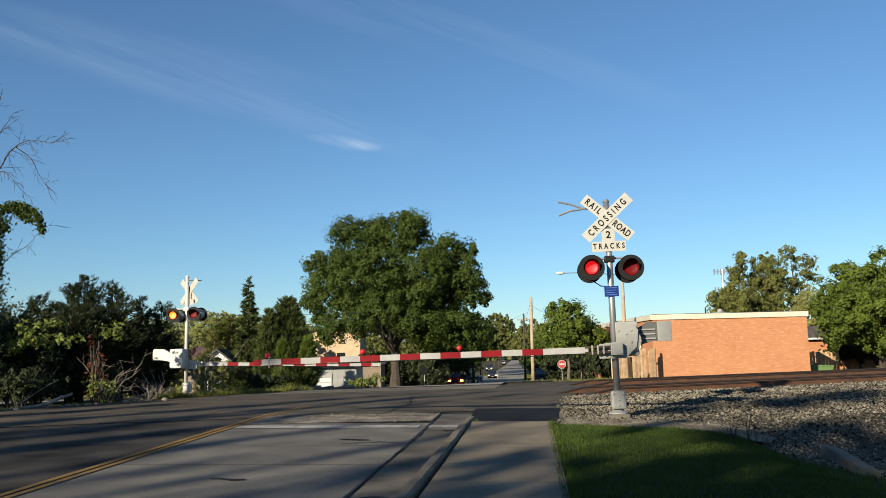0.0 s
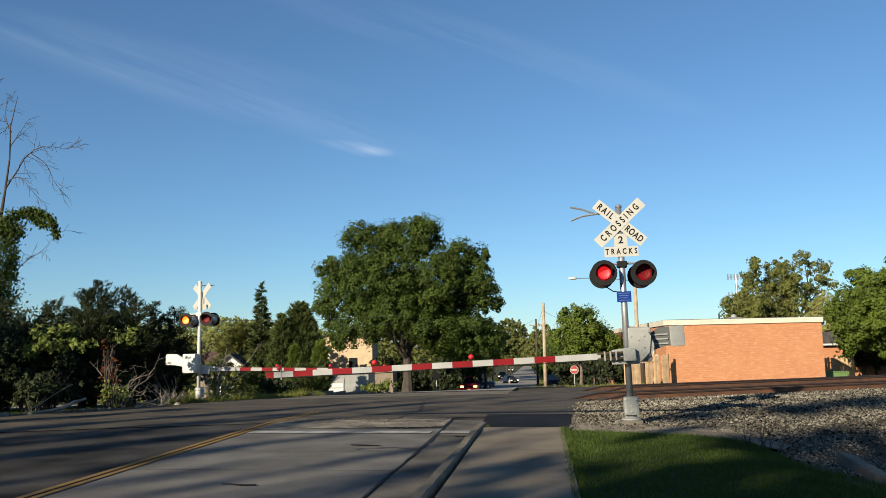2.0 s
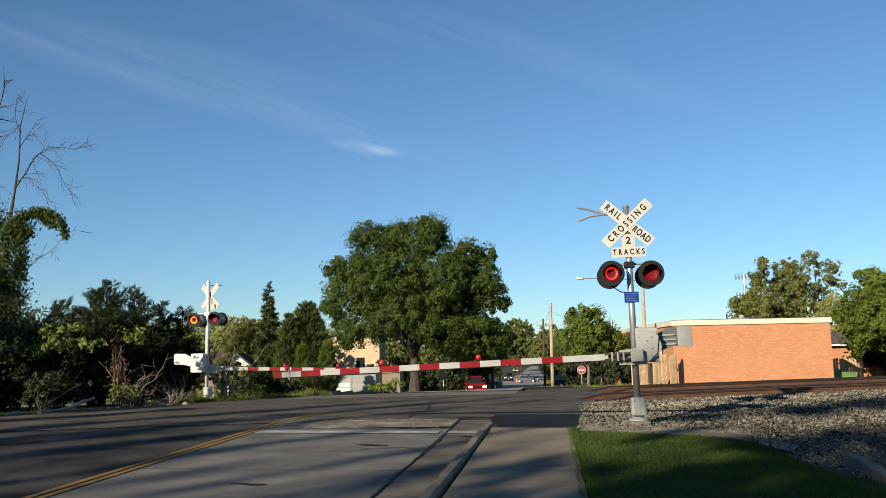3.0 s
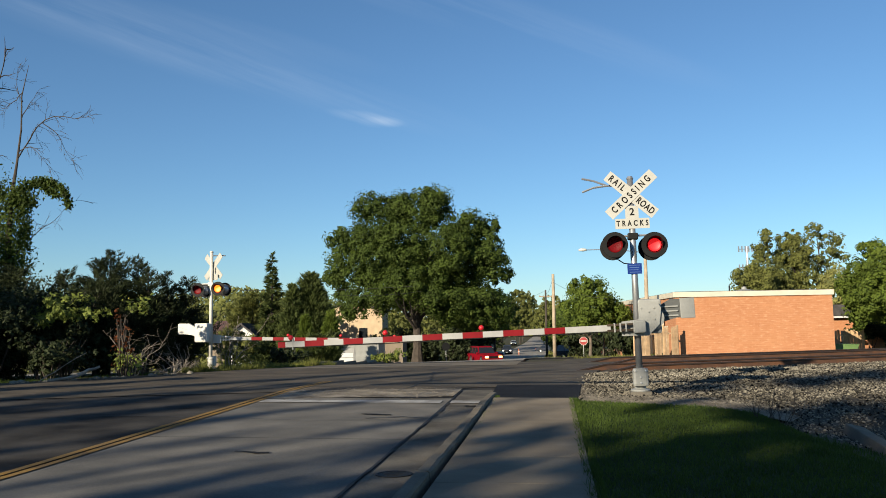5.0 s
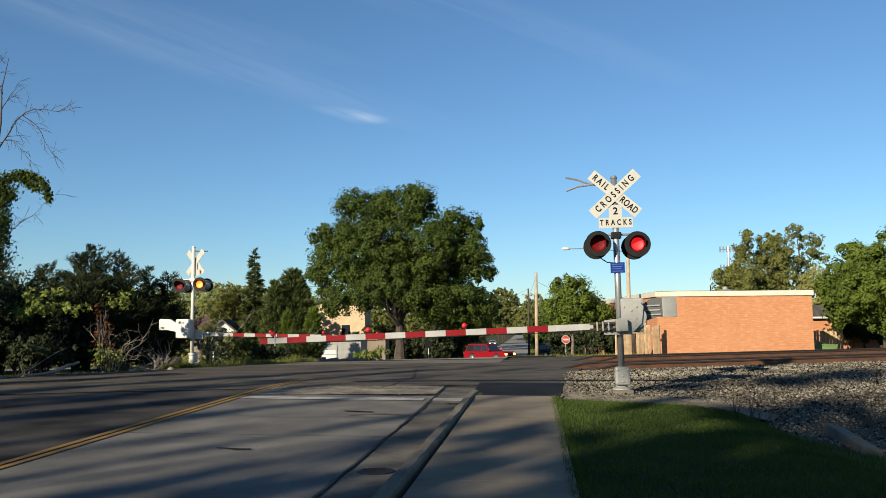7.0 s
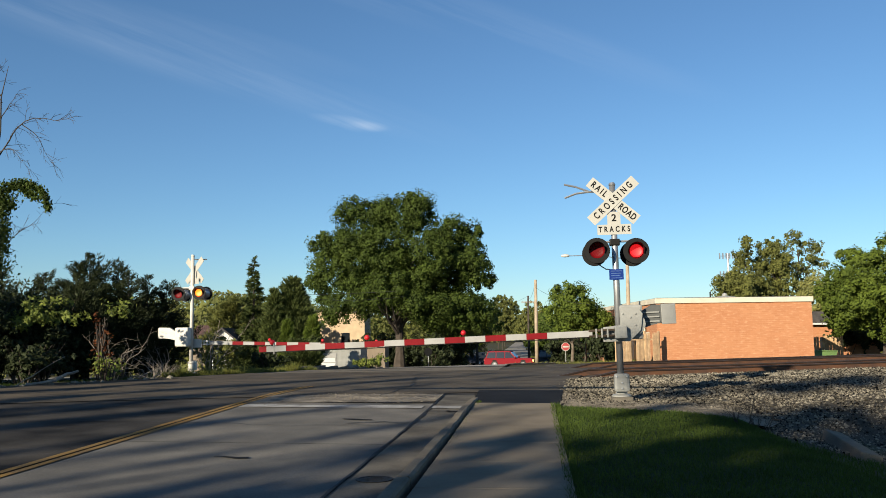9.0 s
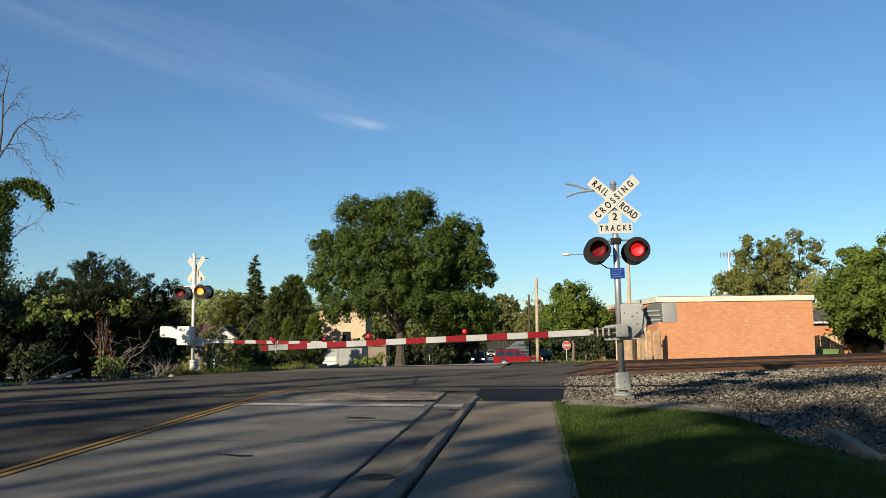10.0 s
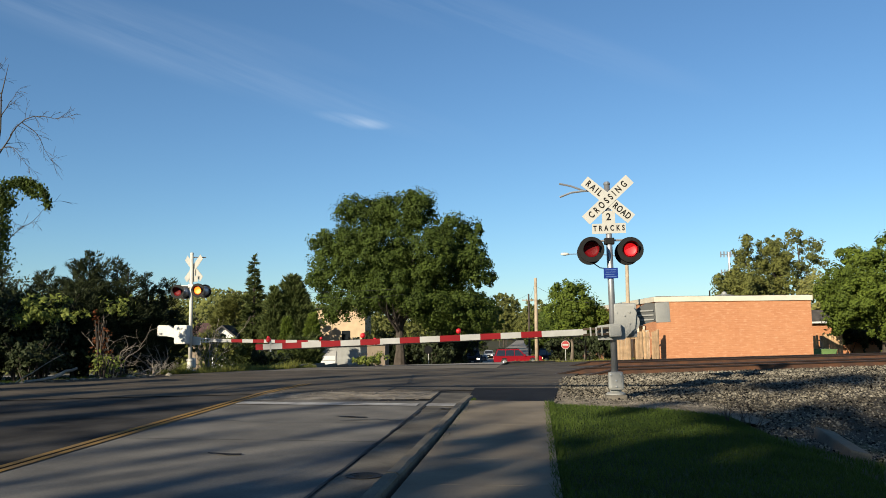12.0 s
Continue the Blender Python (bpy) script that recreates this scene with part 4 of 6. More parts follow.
def crown_points(lobes, per_area, rng, fill=0.35, clump_r=0.42, per_clump=44):
    """Points in a crown made of lobes (x, y, z, rx, ry, rz): rounded clumps of leaves on and within each lobe's skin."""
    P, Q = [], []
    for x, y, z, rx, ry, rz in lobes:
        area = 4 * math.pi * ((rx * ry) ** 1.6 / 3 + (rx * rz) ** 1.6 / 3 + (ry * rz) ** 1.6 / 3) ** (1 / 1.6)
        n = int(area * per_area)
        clumps = max(8, int(n / per_clump))
        c = rng.normal(0, 1, (clumps, 3))
        c /= np.linalg.norm(c, axis=1)[:, None]
        rad = np.where(rng.uniform(0, 1, clumps) < fill, rng.uniform(0.4, 0.9, clumps), rng.uniform(0.85, 1.08, clumps))
        idx = rng.integers(0, clumps, n)
        cc = c[idx] * rad[idx][:, None]
        o = rng.normal(0, 1, (n, 3))
        o /= np.linalg.norm(o, axis=1)[:, None]
        cr = min(clump_r, 0.5 * min(rx, ry, rz)) * rng.uniform(0.45, 1.6, clumps)[idx]
        P.append(cc * np.array([rx, ry, rz]) + o * (cr * rng.uniform(0.2, 1.0, n) ** 0.5)[:, None] * np.array([1.0, 1.0, 0.95]) + np.array([x, y, z]))
        Q.append(o * 0.9 + c[idx] * 0.5 + np.array([0, 0, 0.25]))
    return np.concatenate(P), np.concatenate(Q)

def crown_tree(name, x, y, base_z, trunk_top, trunk_r, lobes, leaf_material, label, leaf, dense, seed, limbs=10, spread=3.0, group="", fill=0.35, category="tree", clump_r=0.42, per_clump=44, subs=3, trunk=None):
    """A tree whose crown is made of given lobes (x, y, z from its foot; radius), uneven and leafy."""
    rng = np.random.default_rng(seed)
    t = thing(name, pose(x, y, base_z), label, category, group)
    bm = bmesh.new()
    branch_tree(bm, (0, 0, -0.1), (0.1, 0, trunk_top), trunk_r, rng, limbs, spread, 9)
    part("trunk", bm, trunk or BARK, t)
    full = []
    for a, b, c, r in lobes:
        full.append((a, b, c, r * 0.92, r * 0.92, r * 0.85))
        for k in range(subs):
            d = rng.normal(0, 1, 3)
            d /= np.linalg.norm(d)
            q = r * rng.uniform(0.4, 0.6)
            full.append((a + d[0] * r * 0.62, b + d[1] * r * 0.62, c + d[2] * r * 0.6, q, q, q * 0.85))
    P, Q = crown_points(full, dense, rng, fill, clump_r, per_clump)
    cr = new("crown", leaves("crown", P, Q, leaf, leaf_material, rng, jitter=0.4))
    cr.parent = t
    return t


def gz(x, y):
    return float(height(np.array(x), np.array(y)))


# the big maple beyond the tracks
MAPLE = [(-3.1, 0, 11.0, 1.9), (-1.4, 0.2, 11.3, 1.5), (0.4, 0.5, 11.4, 1.9), (1.7, -0.3, 11.6, 1.5), (3.7, 0.8, 9.9, 1.7), (5.4, 0.4, 10.2, 1.0), (6.0, 0.3, 7.0, 1.3), (4.6, -0.6, 7.6, 1.5), (2.3, -1.2, 8.2, 2.2),
         (-0.6, -1.4, 8.6, 2.1), (-3.0, -1.2, 8.4, 1.9), (-4.9, -0.3, 6.9, 1.9), (-6.0, 0, 6.4, 1.0), (-3.1, -0.9, 5.2, 2.0), (-0.3, -1.8, 5.6, 2.0), (2.2, -1.4, 5.0, 1.9), (4.3, -0.5, 4.4, 1.7), (6.0, 0.0, 4.0, 1.3), (-5.4, 0.2, 9.3, 1.2), (-1.5, 3.0, 7.5, 3.2), (2.0, 3.0, 6.4, 3.2), (-5.3, 0.5, 4.6, 1.2), (4.7, 0.5, 8.9, 1.5), (5.7, 0.4, 8.4, 1.1), (3.0, 0.4, 3.6, 1.4), (5.2, 0.6, 3.2, 1.2)]
crown_tree("maple_tree", -3.75, 80, -2.0, 11.0, 0.5, [(1.28 * a, 1.2 * b, 1.31 * c, 1.31 * r) for a, b, c, r in MAPLE], LEAF, "large full dark green maple tree", 0.165, 64, 11, 18, 5.0, clump_r=0.72, per_clump=100, fill=0.3, trunk=BARK)
crown_tree("street_tree", 10.2, 64, -1.35, 4.6, 0.15, [(0, 0, 4.7, 1.7), (-1.1, -0.3, 3.9, 1.35), (1.2, 0, 4.0, 1.45), (-0.4, 0.2, 5.5, 1.1), (0.6, 0, 5.3, 1.2), (1.8, 0.3, 3.4, 1.2), (2.5, 0.4, 3.5, 0.9), (0, -0.8, 3.5, 1.2)], LEAF_B, "round-headed bright green street tree", 0.13, 74, 12, 8, 1.6, clump_r=0.5, per_clump=90, fill=0.2, trunk=BARK_GREY)
crown_tree("street_tree", 11.6, 66, -1.8, 3.4, 0.12, [(0.4, 0, 4.0, 1.3), (1.3, 0, 3.7, 1.1), (-0.5, 0, 3.7, 1.0)], LEAF, "low green tree beside the side street", 0.17, 40, 17, 6, 1.2, clump_r=0.5, per_clump=90, trunk=BARK_GREY)
crown_tree("broad_tree", 32.2, 60, -1.2, 6.0, 0.3, [(0, 0, 5.2, 3.2), (-2.6, -0.5, 4.3, 2.0), (-2.9, 0, 5.6, 1.6), (-1.4, 0, 7.0, 1.7), (1.0, 0, 7.6, 1.9), (3.0, 0, 6.4, 2.2), (2.0, -1.2, 4.2, 2.4), (-1.2, -1.5, 3.6, 2.0), (-3.3, 0.2, 3.3, 1.3), (4.4, 0, 4.4, 2.0)], LEAF_B, "broad dense bright green tree", 0.15, 76, 13, 10, 3.0, clump_r=0.5, per_clump=100, fill=0.2)
BEHIND = "trees behind the brick building"
crown_tree("tall_tree", 31.9, 86, -1.4, 10.0, 0.25, [(0, 0, 10.2, 1.3), (0.1, 0, 8.2, 2.0), (-1.0, 0, 6.8, 1.8), (1.0, 0, 6.4, 1.9), (0.2, 0, 11.7, 0.8)], LEAF_OLIVE, "tall olive green tree behind the brick building", 0.17, 60, 14, 8, 2.4, BEHIND)
crown_tree("tall_tree", 30.0, 84, -1.4, 7.0, 0.2, [(0, 0, 6.2, 2.0), (-0.9, 0, 7.6, 1.2), (1.3, 0, 7.2, 1.4), (-0.6, 0, 4.5, 1.8)], LEAF_OLIVE, "bushy olive green tree behind the brick building", 0.17, 60, 18, 8, 2.4, BEHIND)
crown_tree("tall_tree", 35.9, 88, -1.4, 10.5, 0.25, [(-0.6, 0, 11.6, 1.2), (0.4, 0, 10.2, 1.6), (-0.6, 0, 8.4, 1.8), (0.8, 0, 7.0, 2.0), (-1.5, 0, 9.6, 1.0)], LEAF_OLIVE, "tall olive green tree behind the brick building", 0.17, 60, 19, 8, 2.4, BEHIND)
crown_tree("tall_tree", 40.0, 92, -1.4, 12.0, 0.25, [(0, 0, 12.4, 1.5), (-1.8, 0, 11.4, 1.3), (1.8, 0, 12.0, 1.2), (0.8, 0, 10.4, 1.6), (-0.8, 0, 9.2, 1.5), (2.6, 0, 10.4, 1.0)], LEAF_OLIVE, "thin-crowned tree whose branches show the sky", 0.20, 16, 15, 16, 3.4, BEHIND)
crown_tree("tall_tree", 37.0, 80, -1.4, 6.0, 0.2, [(0, 0, 6.6, 1.8), (-1.2, 0, 5.2, 1.6), (1.4, 0, 5.6, 1.7), (0, 0, 3.6, 2.2)], LEAF_PALE, "pale yellow-green tree behind the brick building", 0.17, 60, 16, 8, 2.0, BEHIND)


def conifer(x, y, w, h, leaf_material, label, seed=1, leaf=0.1, dense=260, group="", power=1.0, base=0.0, ragged=0.25, rise=-0.2, step=0.2):
    """A tapering evergreen: feathered sprays, drooping or rising, in whorls round a straight stem."""
    rng = np.random.default_rng(seed)
    t = thing("conifer", pose(x, y, gz(x, y) - 0.05), label, "conifer", group)
    part("trunk", tubed([(0, 0, 0), (0, 0, h * 0.97)], [0.03 * h ** 0.8, 0.01], 7), BARK, t)
    P, Q, D = [], [], []
    z = base + 0.15
    while z < h:
        f = (z - base) / (h - base)
        rad = w * 0.5 * (1 - f) ** power * rng.uniform(1 - ragged, 1 + 0.4 * ragged) + 0.05
        for k in range(max(4, int(11 * (1 - f) ** 0.5 + 2))):
            a = rng.uniform(0, 6.283)
            ln = rad * rng.uniform(1 - 1.3 * ragged, 1 + 0.7 * ragged)
            up = rise + rng.normal(0, 0.5 * ragged)
            out = np.array([math.cos(a), math.sin(a), up])
            n = max(8, int(dense * ln * 0.4))
            u = rng.uniform(0.1, 1, n) ** 0.6 * ln
            # a flat fan of twigs that narrows to the spray's tip
            fan = rng.normal(0, 1, n) * 0.22 * (ln - 0.75 * u)
            side = np.array([-math.sin(a), math.cos(a), 0.0])
            p = out * u[:, None] + side * fan[:, None] + rng.normal(0, 0.03 + 0.03 * ln, (n, 3))
            p[:, 2] += z + 0.14 * u * u / max(ln, 0.1)
            P.append(p)
            Q.append(np.tile([math.cos(a) * 0.5, math.sin(a) * 0.5, 0.8], (n, 1)))
            D.append(np.tile(out + np.array([0, 0, 0.25]), (n, 1)) + side * (fan / (ln + 0.05))[:, None] * 2.0)
        z += max(0.5 * step, step * (1 - 0.4 * f))
    cr = new("crown", leaves("crown", np.concatenate(P), np.concatenate(Q), leaf, leaf_material, rng, 2.2, np.concatenate(D)))
    cr.parent = t
    return t


conifer(-13.25, 60, 3.8, 8.7, LEAF_CON, "slender dark green spruce tree", 21, 0.11, 420, ragged=0.4, rise=-0.25, step=0.42)
conifer(-15.4, 63, 4.6, 5.8, LEAF_OLIVE, "bushy olive evergreen tree", 26, 0.14, 300, power=0.45, rise=0.3, step=0.3)
conifer(-9.75, 56, 3.7, 6.4, LEAF_CON, "broad dark green cedar with a pointed top", 22, 0.10, 460, power=0.62, ragged=0.12, rise=0.7)
conifer(-10.75, 55, 1.9, 5.5, LEAF_CON, "narrow green cedar beside a broader one", 29, 0.10, 460, power=0.5, ragged=0.12, rise=0.8)
conifer(-9.2, 51, 1.0, 3.2, LEAF_B, "small pointed evergreen by the verge", 23, 0.08, 460, "small evergreens", 0.55, ragged=0.12, rise=0.9, step=0.16)
conifer(-7.65, 51, 1.15, 3.4, LEAF_B, "small pointed evergreen by the verge", 24, 0.08, 460, "small evergreens", 0.5, ragged=0.12, rise=0.9, step=0.16)
conifer(-7.9, 49, 2.6, 1.7, LEAF_CON, "low rounded evergreen by the verge", 25, 0.08, 420, "small evergreens", 0.35, ragged=0.15, rise=0.6)
# the dark thicket on the far side of the road
for i, (x, y, w, h) in enumerate([(-12.75, 30.5, 4.4, 5.35), (-11.9, 31.0, 2.8, 5.1), (-11.35, 30.6, 2.6, 4.5), (-11.0, 31.6, 2.4, 4.4), (-10.5, 32.3, 2.6, 4.3), (-14.2, 30.0, 3.8, 4.4), (-15.6, 29.0, 4.4, 4.5), (-12.7, 29.2, 3.4, 3.9), (-13.6, 31.6, 3.0, 4.8)]):
    conifer(x, y, 0.84 * w, 0.86 * h, LEAF_DARK, "dark ragged juniper in the roadside thicket", 30 + i, 0.055, 470, "junipers in the thicket", 0.7, ragged=0.55, rise=0.55, step=0.24)


def shrub(x, y, w, h, material, label, seed, leaf=0.1, dense=60, name="shrub", group="", depth=None, z0=0.0):
    rng = np.random.default_rng(seed)
    t = thing(name, pose(x, y, gz(x, y) - 0.04), label, "shrub", group)
    bm = bmesh.new()
    for k in range(7):
        a = k * 0.9
        tube(bm, [(0.1 * math.cos(a), 0.1 * math.sin(a), 0), (w * 0.16 * math.cos(a), w * 0.16 * math.sin(a), h * 0.5), (w * 0.3 * math.cos(a + 0.3), w * 0.3 * math.sin(a + 0.3), h * 0.85)], [0.03, 0.02, 0.008], 5)
    part("branchwork", bm, BARK, t)
    lobes = [(rng.uniform(-0.33, 0.33) * w, rng.uniform(-0.33, 0.33) * (depth or w), z0 + h * rng.uniform(0.25, 0.72), w * rng.uniform(0.16, 0.3), (depth or w) * rng.uniform(0.16, 0.3), h * rng.uniform(0.18, 0.3)) for k in range(9)]
    P, Q = crown_points(lobes, dense, rng, 0.5)
    P[:, 2] = np.maximum(P[:, 2], 0.02)
    cr = new("foliage", leaves("foliage", P, Q, leaf, material, rng))
    cr.parent = t
    return t


for i, (x, y, w, h) in enumerate([(-0.6, 80, 4.5, 4.2), (2.0, 92, 4.0, 3.6), (-3.5, 84, 5, 4.5), (-6.5, 82, 4, 4), (12.6, 88, 5, 3.4), (16.0, 90, 5, 3.4), (19.5, 88, 5, 3.6), (14.5, 74, 3.5, 2.6), (33.5, 68, 5, 3.2), (37.0, 68, 5, 3.2), (12.3, 61, 3.2, 2.6), (3.6, 125, 3.5, 3.0), (5.8, 150, 4, 3.2), (8.2, 185, 5, 3.6), (18.6, 150, 4, 3.0), (21.5, 185, 5, 3.6), (16.6, 120, 3.6, 2.6), (1.0, 105, 5, 4.0)]):
    # near-black leaf colour stands in for the tree shade over the hedges
    shrub(x, y, w, h, LEAF_DARK, "hedge shrub beyond the tracks, darkened as if shaded", 150 + i, 0.2, 24 if y > 100 else 40, group="hedges beyond the tracks")
THICKET = "shrubs of the roadside thicket"
for i, (x, y, w, h) in enumerate([(-14.6, 26.2, 4.0, 3.2), (-13.8, 27.6, 3.2, 2.2), (-12.6, 29.6, 2.6, 2.2), (-16.6, 25.5, 4.0, 4.0), (-13.4, 28.5, 3.6, 3.4), (-15.2, 28.2, 4.2, 4.2), (-18.5, 27.0, 4.5, 4.8), (-12.4, 25.4, 2.2, 1.4)]):
    shrub(x, y, w, h, LEAF_DARK, "dense dark green shrub in the roadside thicket", 50 + i, 0.085, 90, group=THICKET)
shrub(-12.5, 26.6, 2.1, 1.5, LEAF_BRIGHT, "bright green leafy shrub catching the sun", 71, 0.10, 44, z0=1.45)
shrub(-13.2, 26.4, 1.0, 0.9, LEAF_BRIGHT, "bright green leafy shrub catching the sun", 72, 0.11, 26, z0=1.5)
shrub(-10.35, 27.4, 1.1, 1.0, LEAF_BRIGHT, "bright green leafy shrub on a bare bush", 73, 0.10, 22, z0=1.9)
shrub(-10.7, 26.6, 0.6, 2.2, LEAF_RED, "rusty red creeper leaves on a stem", 74, 0.07, 30)
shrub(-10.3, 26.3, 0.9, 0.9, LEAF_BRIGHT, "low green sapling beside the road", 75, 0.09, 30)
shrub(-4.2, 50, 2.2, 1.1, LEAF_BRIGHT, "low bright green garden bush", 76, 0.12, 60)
for i, (x, y, w, h) in enumerate([(-11.9, 44, 3.4, 2.6), (-14.8, 42, 4.0, 3.0), (-9.3, 46, 2.4, 1.3)]):
    shrub(x, y, w, h, LEAF_OLIVE if i == 0 else LEAF_DARK, "olive brush growing behind the verge", 80 + i, 0.14, 40, group="brush behind the verge")


def bare_shrub(name, x, y, h, spread, n, material, label, seed, r=0.02, lean=0.0, category="shrub"):
    """Leafless crooked stems that fork."""
    rng = np.random.default_rng(seed)
    t = thing(name, pose(x, y, gz(x, y) - 0.03), label, category)
    bm = bmesh.new()

    def grow(p, d, ln, rad, depth):
        pts, radii = [p], [rad]
        for k in range(4):
            d = (d + Vector(rng.normal(0, 0.22, 3))).normalized()
            p = p + d * ln / 4
            pts.append(p), radii.append(rad * (1 - 0.16 * (k + 1)))
        tube(bm, pts, radii, 5)
        if depth:
            for k in range(3):
                q = pts[1 + k]
                grow(q, (d + Vector(rng.normal(0, 0.7, 3)) + Vector((0, 0, 0.2))).normalized(), ln * rng.uniform(0.4, 0.7), rad * 0.5, depth - 1)

    for k in range(n):
        a = rng.uniform(0, 6.28)
        d = Vector((math.cos(a) * spread + lean, math.sin(a) * spread, 1)).normalized()
        grow(Vector((0.1 * math.cos(a), 0.1 * math.sin(a), 0)), d, h * rng.uniform(0.7, 1.1), r, 2)
    part("branchwork", bm, material, t)
    return t


bare_shrub("bare_bush", -10.4, 26.9, 1.7, 0.22, 5, BARK_PALE, "leafless crooked bush with pale stems", 91, 0.016)
bare_shrub("bare_bush", -9.6, 28.0, 0.45, 0.9, 8, BARK_PALE, "heap of bare brushwood beside the road", 92, 0.012)
bare_shrub("bare_bush", -9.6, 29.2, 0.55, 0.9, 8, BARK_PALE, "heap of bare brushwood beside the road", 93, 0.013)
bare_shrub("bare_bush", -10.0, 30.2, 1.1, 0.5, 5, BARK_PALE, "grey leafless bush behind the signal", 94, 0.022)
bare_shrub("bare_bush", -9.1, 33.0, 2.2, 0.6, 7, BARK_PALE, "grey leafless bush behind the signal", 97, 0.016)
bare_shrub("dead_weed", 4.75, 13.2, 0.55, 0.5, 6, BARK, "dead dark weed stalks at the lawn's end", 95, 0.008)
bare_shrub("dead_weed", 4.95, 12.9, 0.45, 0.6, 5, BARK, "dead dark weed stalks at the lawn's end", 96, 0.008)


def dead_tree():
    """A tall half-dead tree, bare above, hung with creeper below."""
    rng = np.random.default_rng(8)
    t = thing("dead_tree", pose(-16.4, 30.0, gz(-16.4, 30) - 0.05) @ Matrix.Diagonal((1, 1, 1.06, 1)), "half-dead tree hung with creeper, bare at the top", "tree")
    bm = bmesh.new()
    tube(bm, [(0, 0, 0), (0.05, 0, 3), (0.12, 0, 6.0), (0.3, 0, 7.4), (0.42, 0, 8.6), (0.40, 0, 9.8), (0.62, 0, 10.9)], [0.22, 0.16, 0.085, 0.045, 0.032, 0.022, 0.008], 8)

    def limb(points, r):
        pts = [Vector(p) for p in points]
        fine = []
        for i in range(len(pts) - 1):
            a, b, c, d = pts[max(i - 1, 0)], pts[i], pts[i + 1], pts[min(i + 2, len(pts) - 1)]
            for k in range(4):
                u = k / 4
                q = 0.5 * (2 * b + (c - a) * u + (2 * a - 5 * b + 4 * c - d) * u * u + (3 * b - a - 3 * c + d) * u ** 3)
                fine.append(q + Vector(rng.normal(0, 0.012, 3)))
        fine.append(pts[-1])
        n = len(fine)
        tube(bm, fine, [0.6 * r * (1 - 0.85 * i / (n - 1)) for i in range(n)], 5)
        for i in range(2, n):
            for again in range(1):
                ahead = (fine[i] - fine[i - 1]).normalized()
                side = Vector((rng.normal(0, 0.5), rng.normal(0, 0.7), rng.normal(-0.1, 0.7)))
                d = (ahead + side).normalized()
                p, twig, ln = fine[i], [fine[i]], rng.uniform(0.05, 0.21)
                for k in range(4):
                    d = (d + Vector((0.08, rng.normal(0, 0.15), rng.normal(-0.08, 0.22)))).normalized()
                    p = p + d * ln
                    twig.append(p)
                tube(bm, twig, [max(0.004, r * 0.2 * (1 - 0.2 * k)) for k in range(5)], 4)
                for k in (1, 2, 3):
                    e = (d + Vector(rng.normal(0, 0.7, 3))).normalized() * ln
                    tube(bm, [twig[k], twig[k] + e, twig[k] + 1.8 * e + Vector((0, 0, -0.1 * ln))], [0.006, 0.005, 0.003], 3)

    limb([(0.32, 0, 7.5), (0.7, 0.1, 8.3), (1.1, 0.15, 8.85), (1.7, 0.2, 9.1), (2.3, 0.2, 9.0), (2.75, 0.2, 9.05)], 0.05)
    limb([(1.1, 0.15, 8.85), (1.6, 0.3, 8.5), (1.9, 0.4, 7.9), (2.2, 0.4, 7.55)], 0.03)
    limb([(0.36, 0, 7.8), (0.9, -0.2, 7.95), (1.3, -0.3, 7.6), (1.7, -0.3, 7.1)], 0.03)
    limb([(0.42, 0, 9.0), (0.62, 0.1, 9.5), (0.9, 0.1, 9.9)], 0.035)
    limb([(0.42, 0, 9.6), (0.2, 0, 10.2), (0.25, 0.1, 11.0)], 0.03)
    limb([(0.42, 0, 9.9), (0.1, 0, 9.6), (-0.4, 0.1, 9.4), (-0.8, 0.1, 9.9)], 0.03)
    limb([(-1.2, 0.3, 0), (-1.1, 0.3, 5), (-0.9, 0.3, 8.6), (-0.7, 0.3, 10.2), (-0.4, 0.3, 11.6)], 0.12)
    limb([(0.15, 0, 4.0), (1.0, 0.1, 4.9), (1.7, 0.1, 5.4), (2.3, 0.1, 6.0)], 0.03)
    part("trunk", bm, BARK, t)
    # creeper: sheaths round the trunk and an arch of hanging leaves
    P, Q = [], []
    for (a, b, r, n) in [((0, 0, 1.0), (0.05, 0, 6.2), 0.55, 5200), ((-1.1, 0.3, 1), (-0.9, 0.3, 6.8), 0.75, 5200), ((0.1, 0, 6.1), (0.7, 0, 6.6), 0.22, 700), ((0.7, 0, 6.6), (1.5, 0, 6.75), 0.15, 620), ((1.5, 0, 6.75), (2.05, 0, 6.45), 0.13, 420), ((2.05, 0, 6.45), (2.3, 0, 5.8), 0.13, 420),
                         ((1.1, 0, 6.7), (1.9, 0, 6.2), 0.16, 520), ((0.2, 0, 6.0), (1.0, 0, 6.1), 0.22, 760), ((0.6, 0, 6.1), (0.65, 0, 4.4), 0.26, 1300), ((-0.2, 0, 6.3), (-1.2, 0, 6.9), 0.3, 900), ((0.2, 0, 4.4), (0.4, 0, 3.2), 0.55, 1800)]:
        f = rng.uniform(0, 1, (n, 1))
        P.append(np.array(a) * (1 - f) + np.array(b) * f + rng.normal(0, r * 0.55, (n, 3)))
        Q.append(rng.normal(0, 0.6, (n, 3)) + np.array([-0.3, -0.6, 0.4]))
    cr = new("creeper", leaves("creeper", np.concatenate(P), np.concatenate(Q), 0.075, LEAF, rng))
    cr.parent = t


dead_tree()


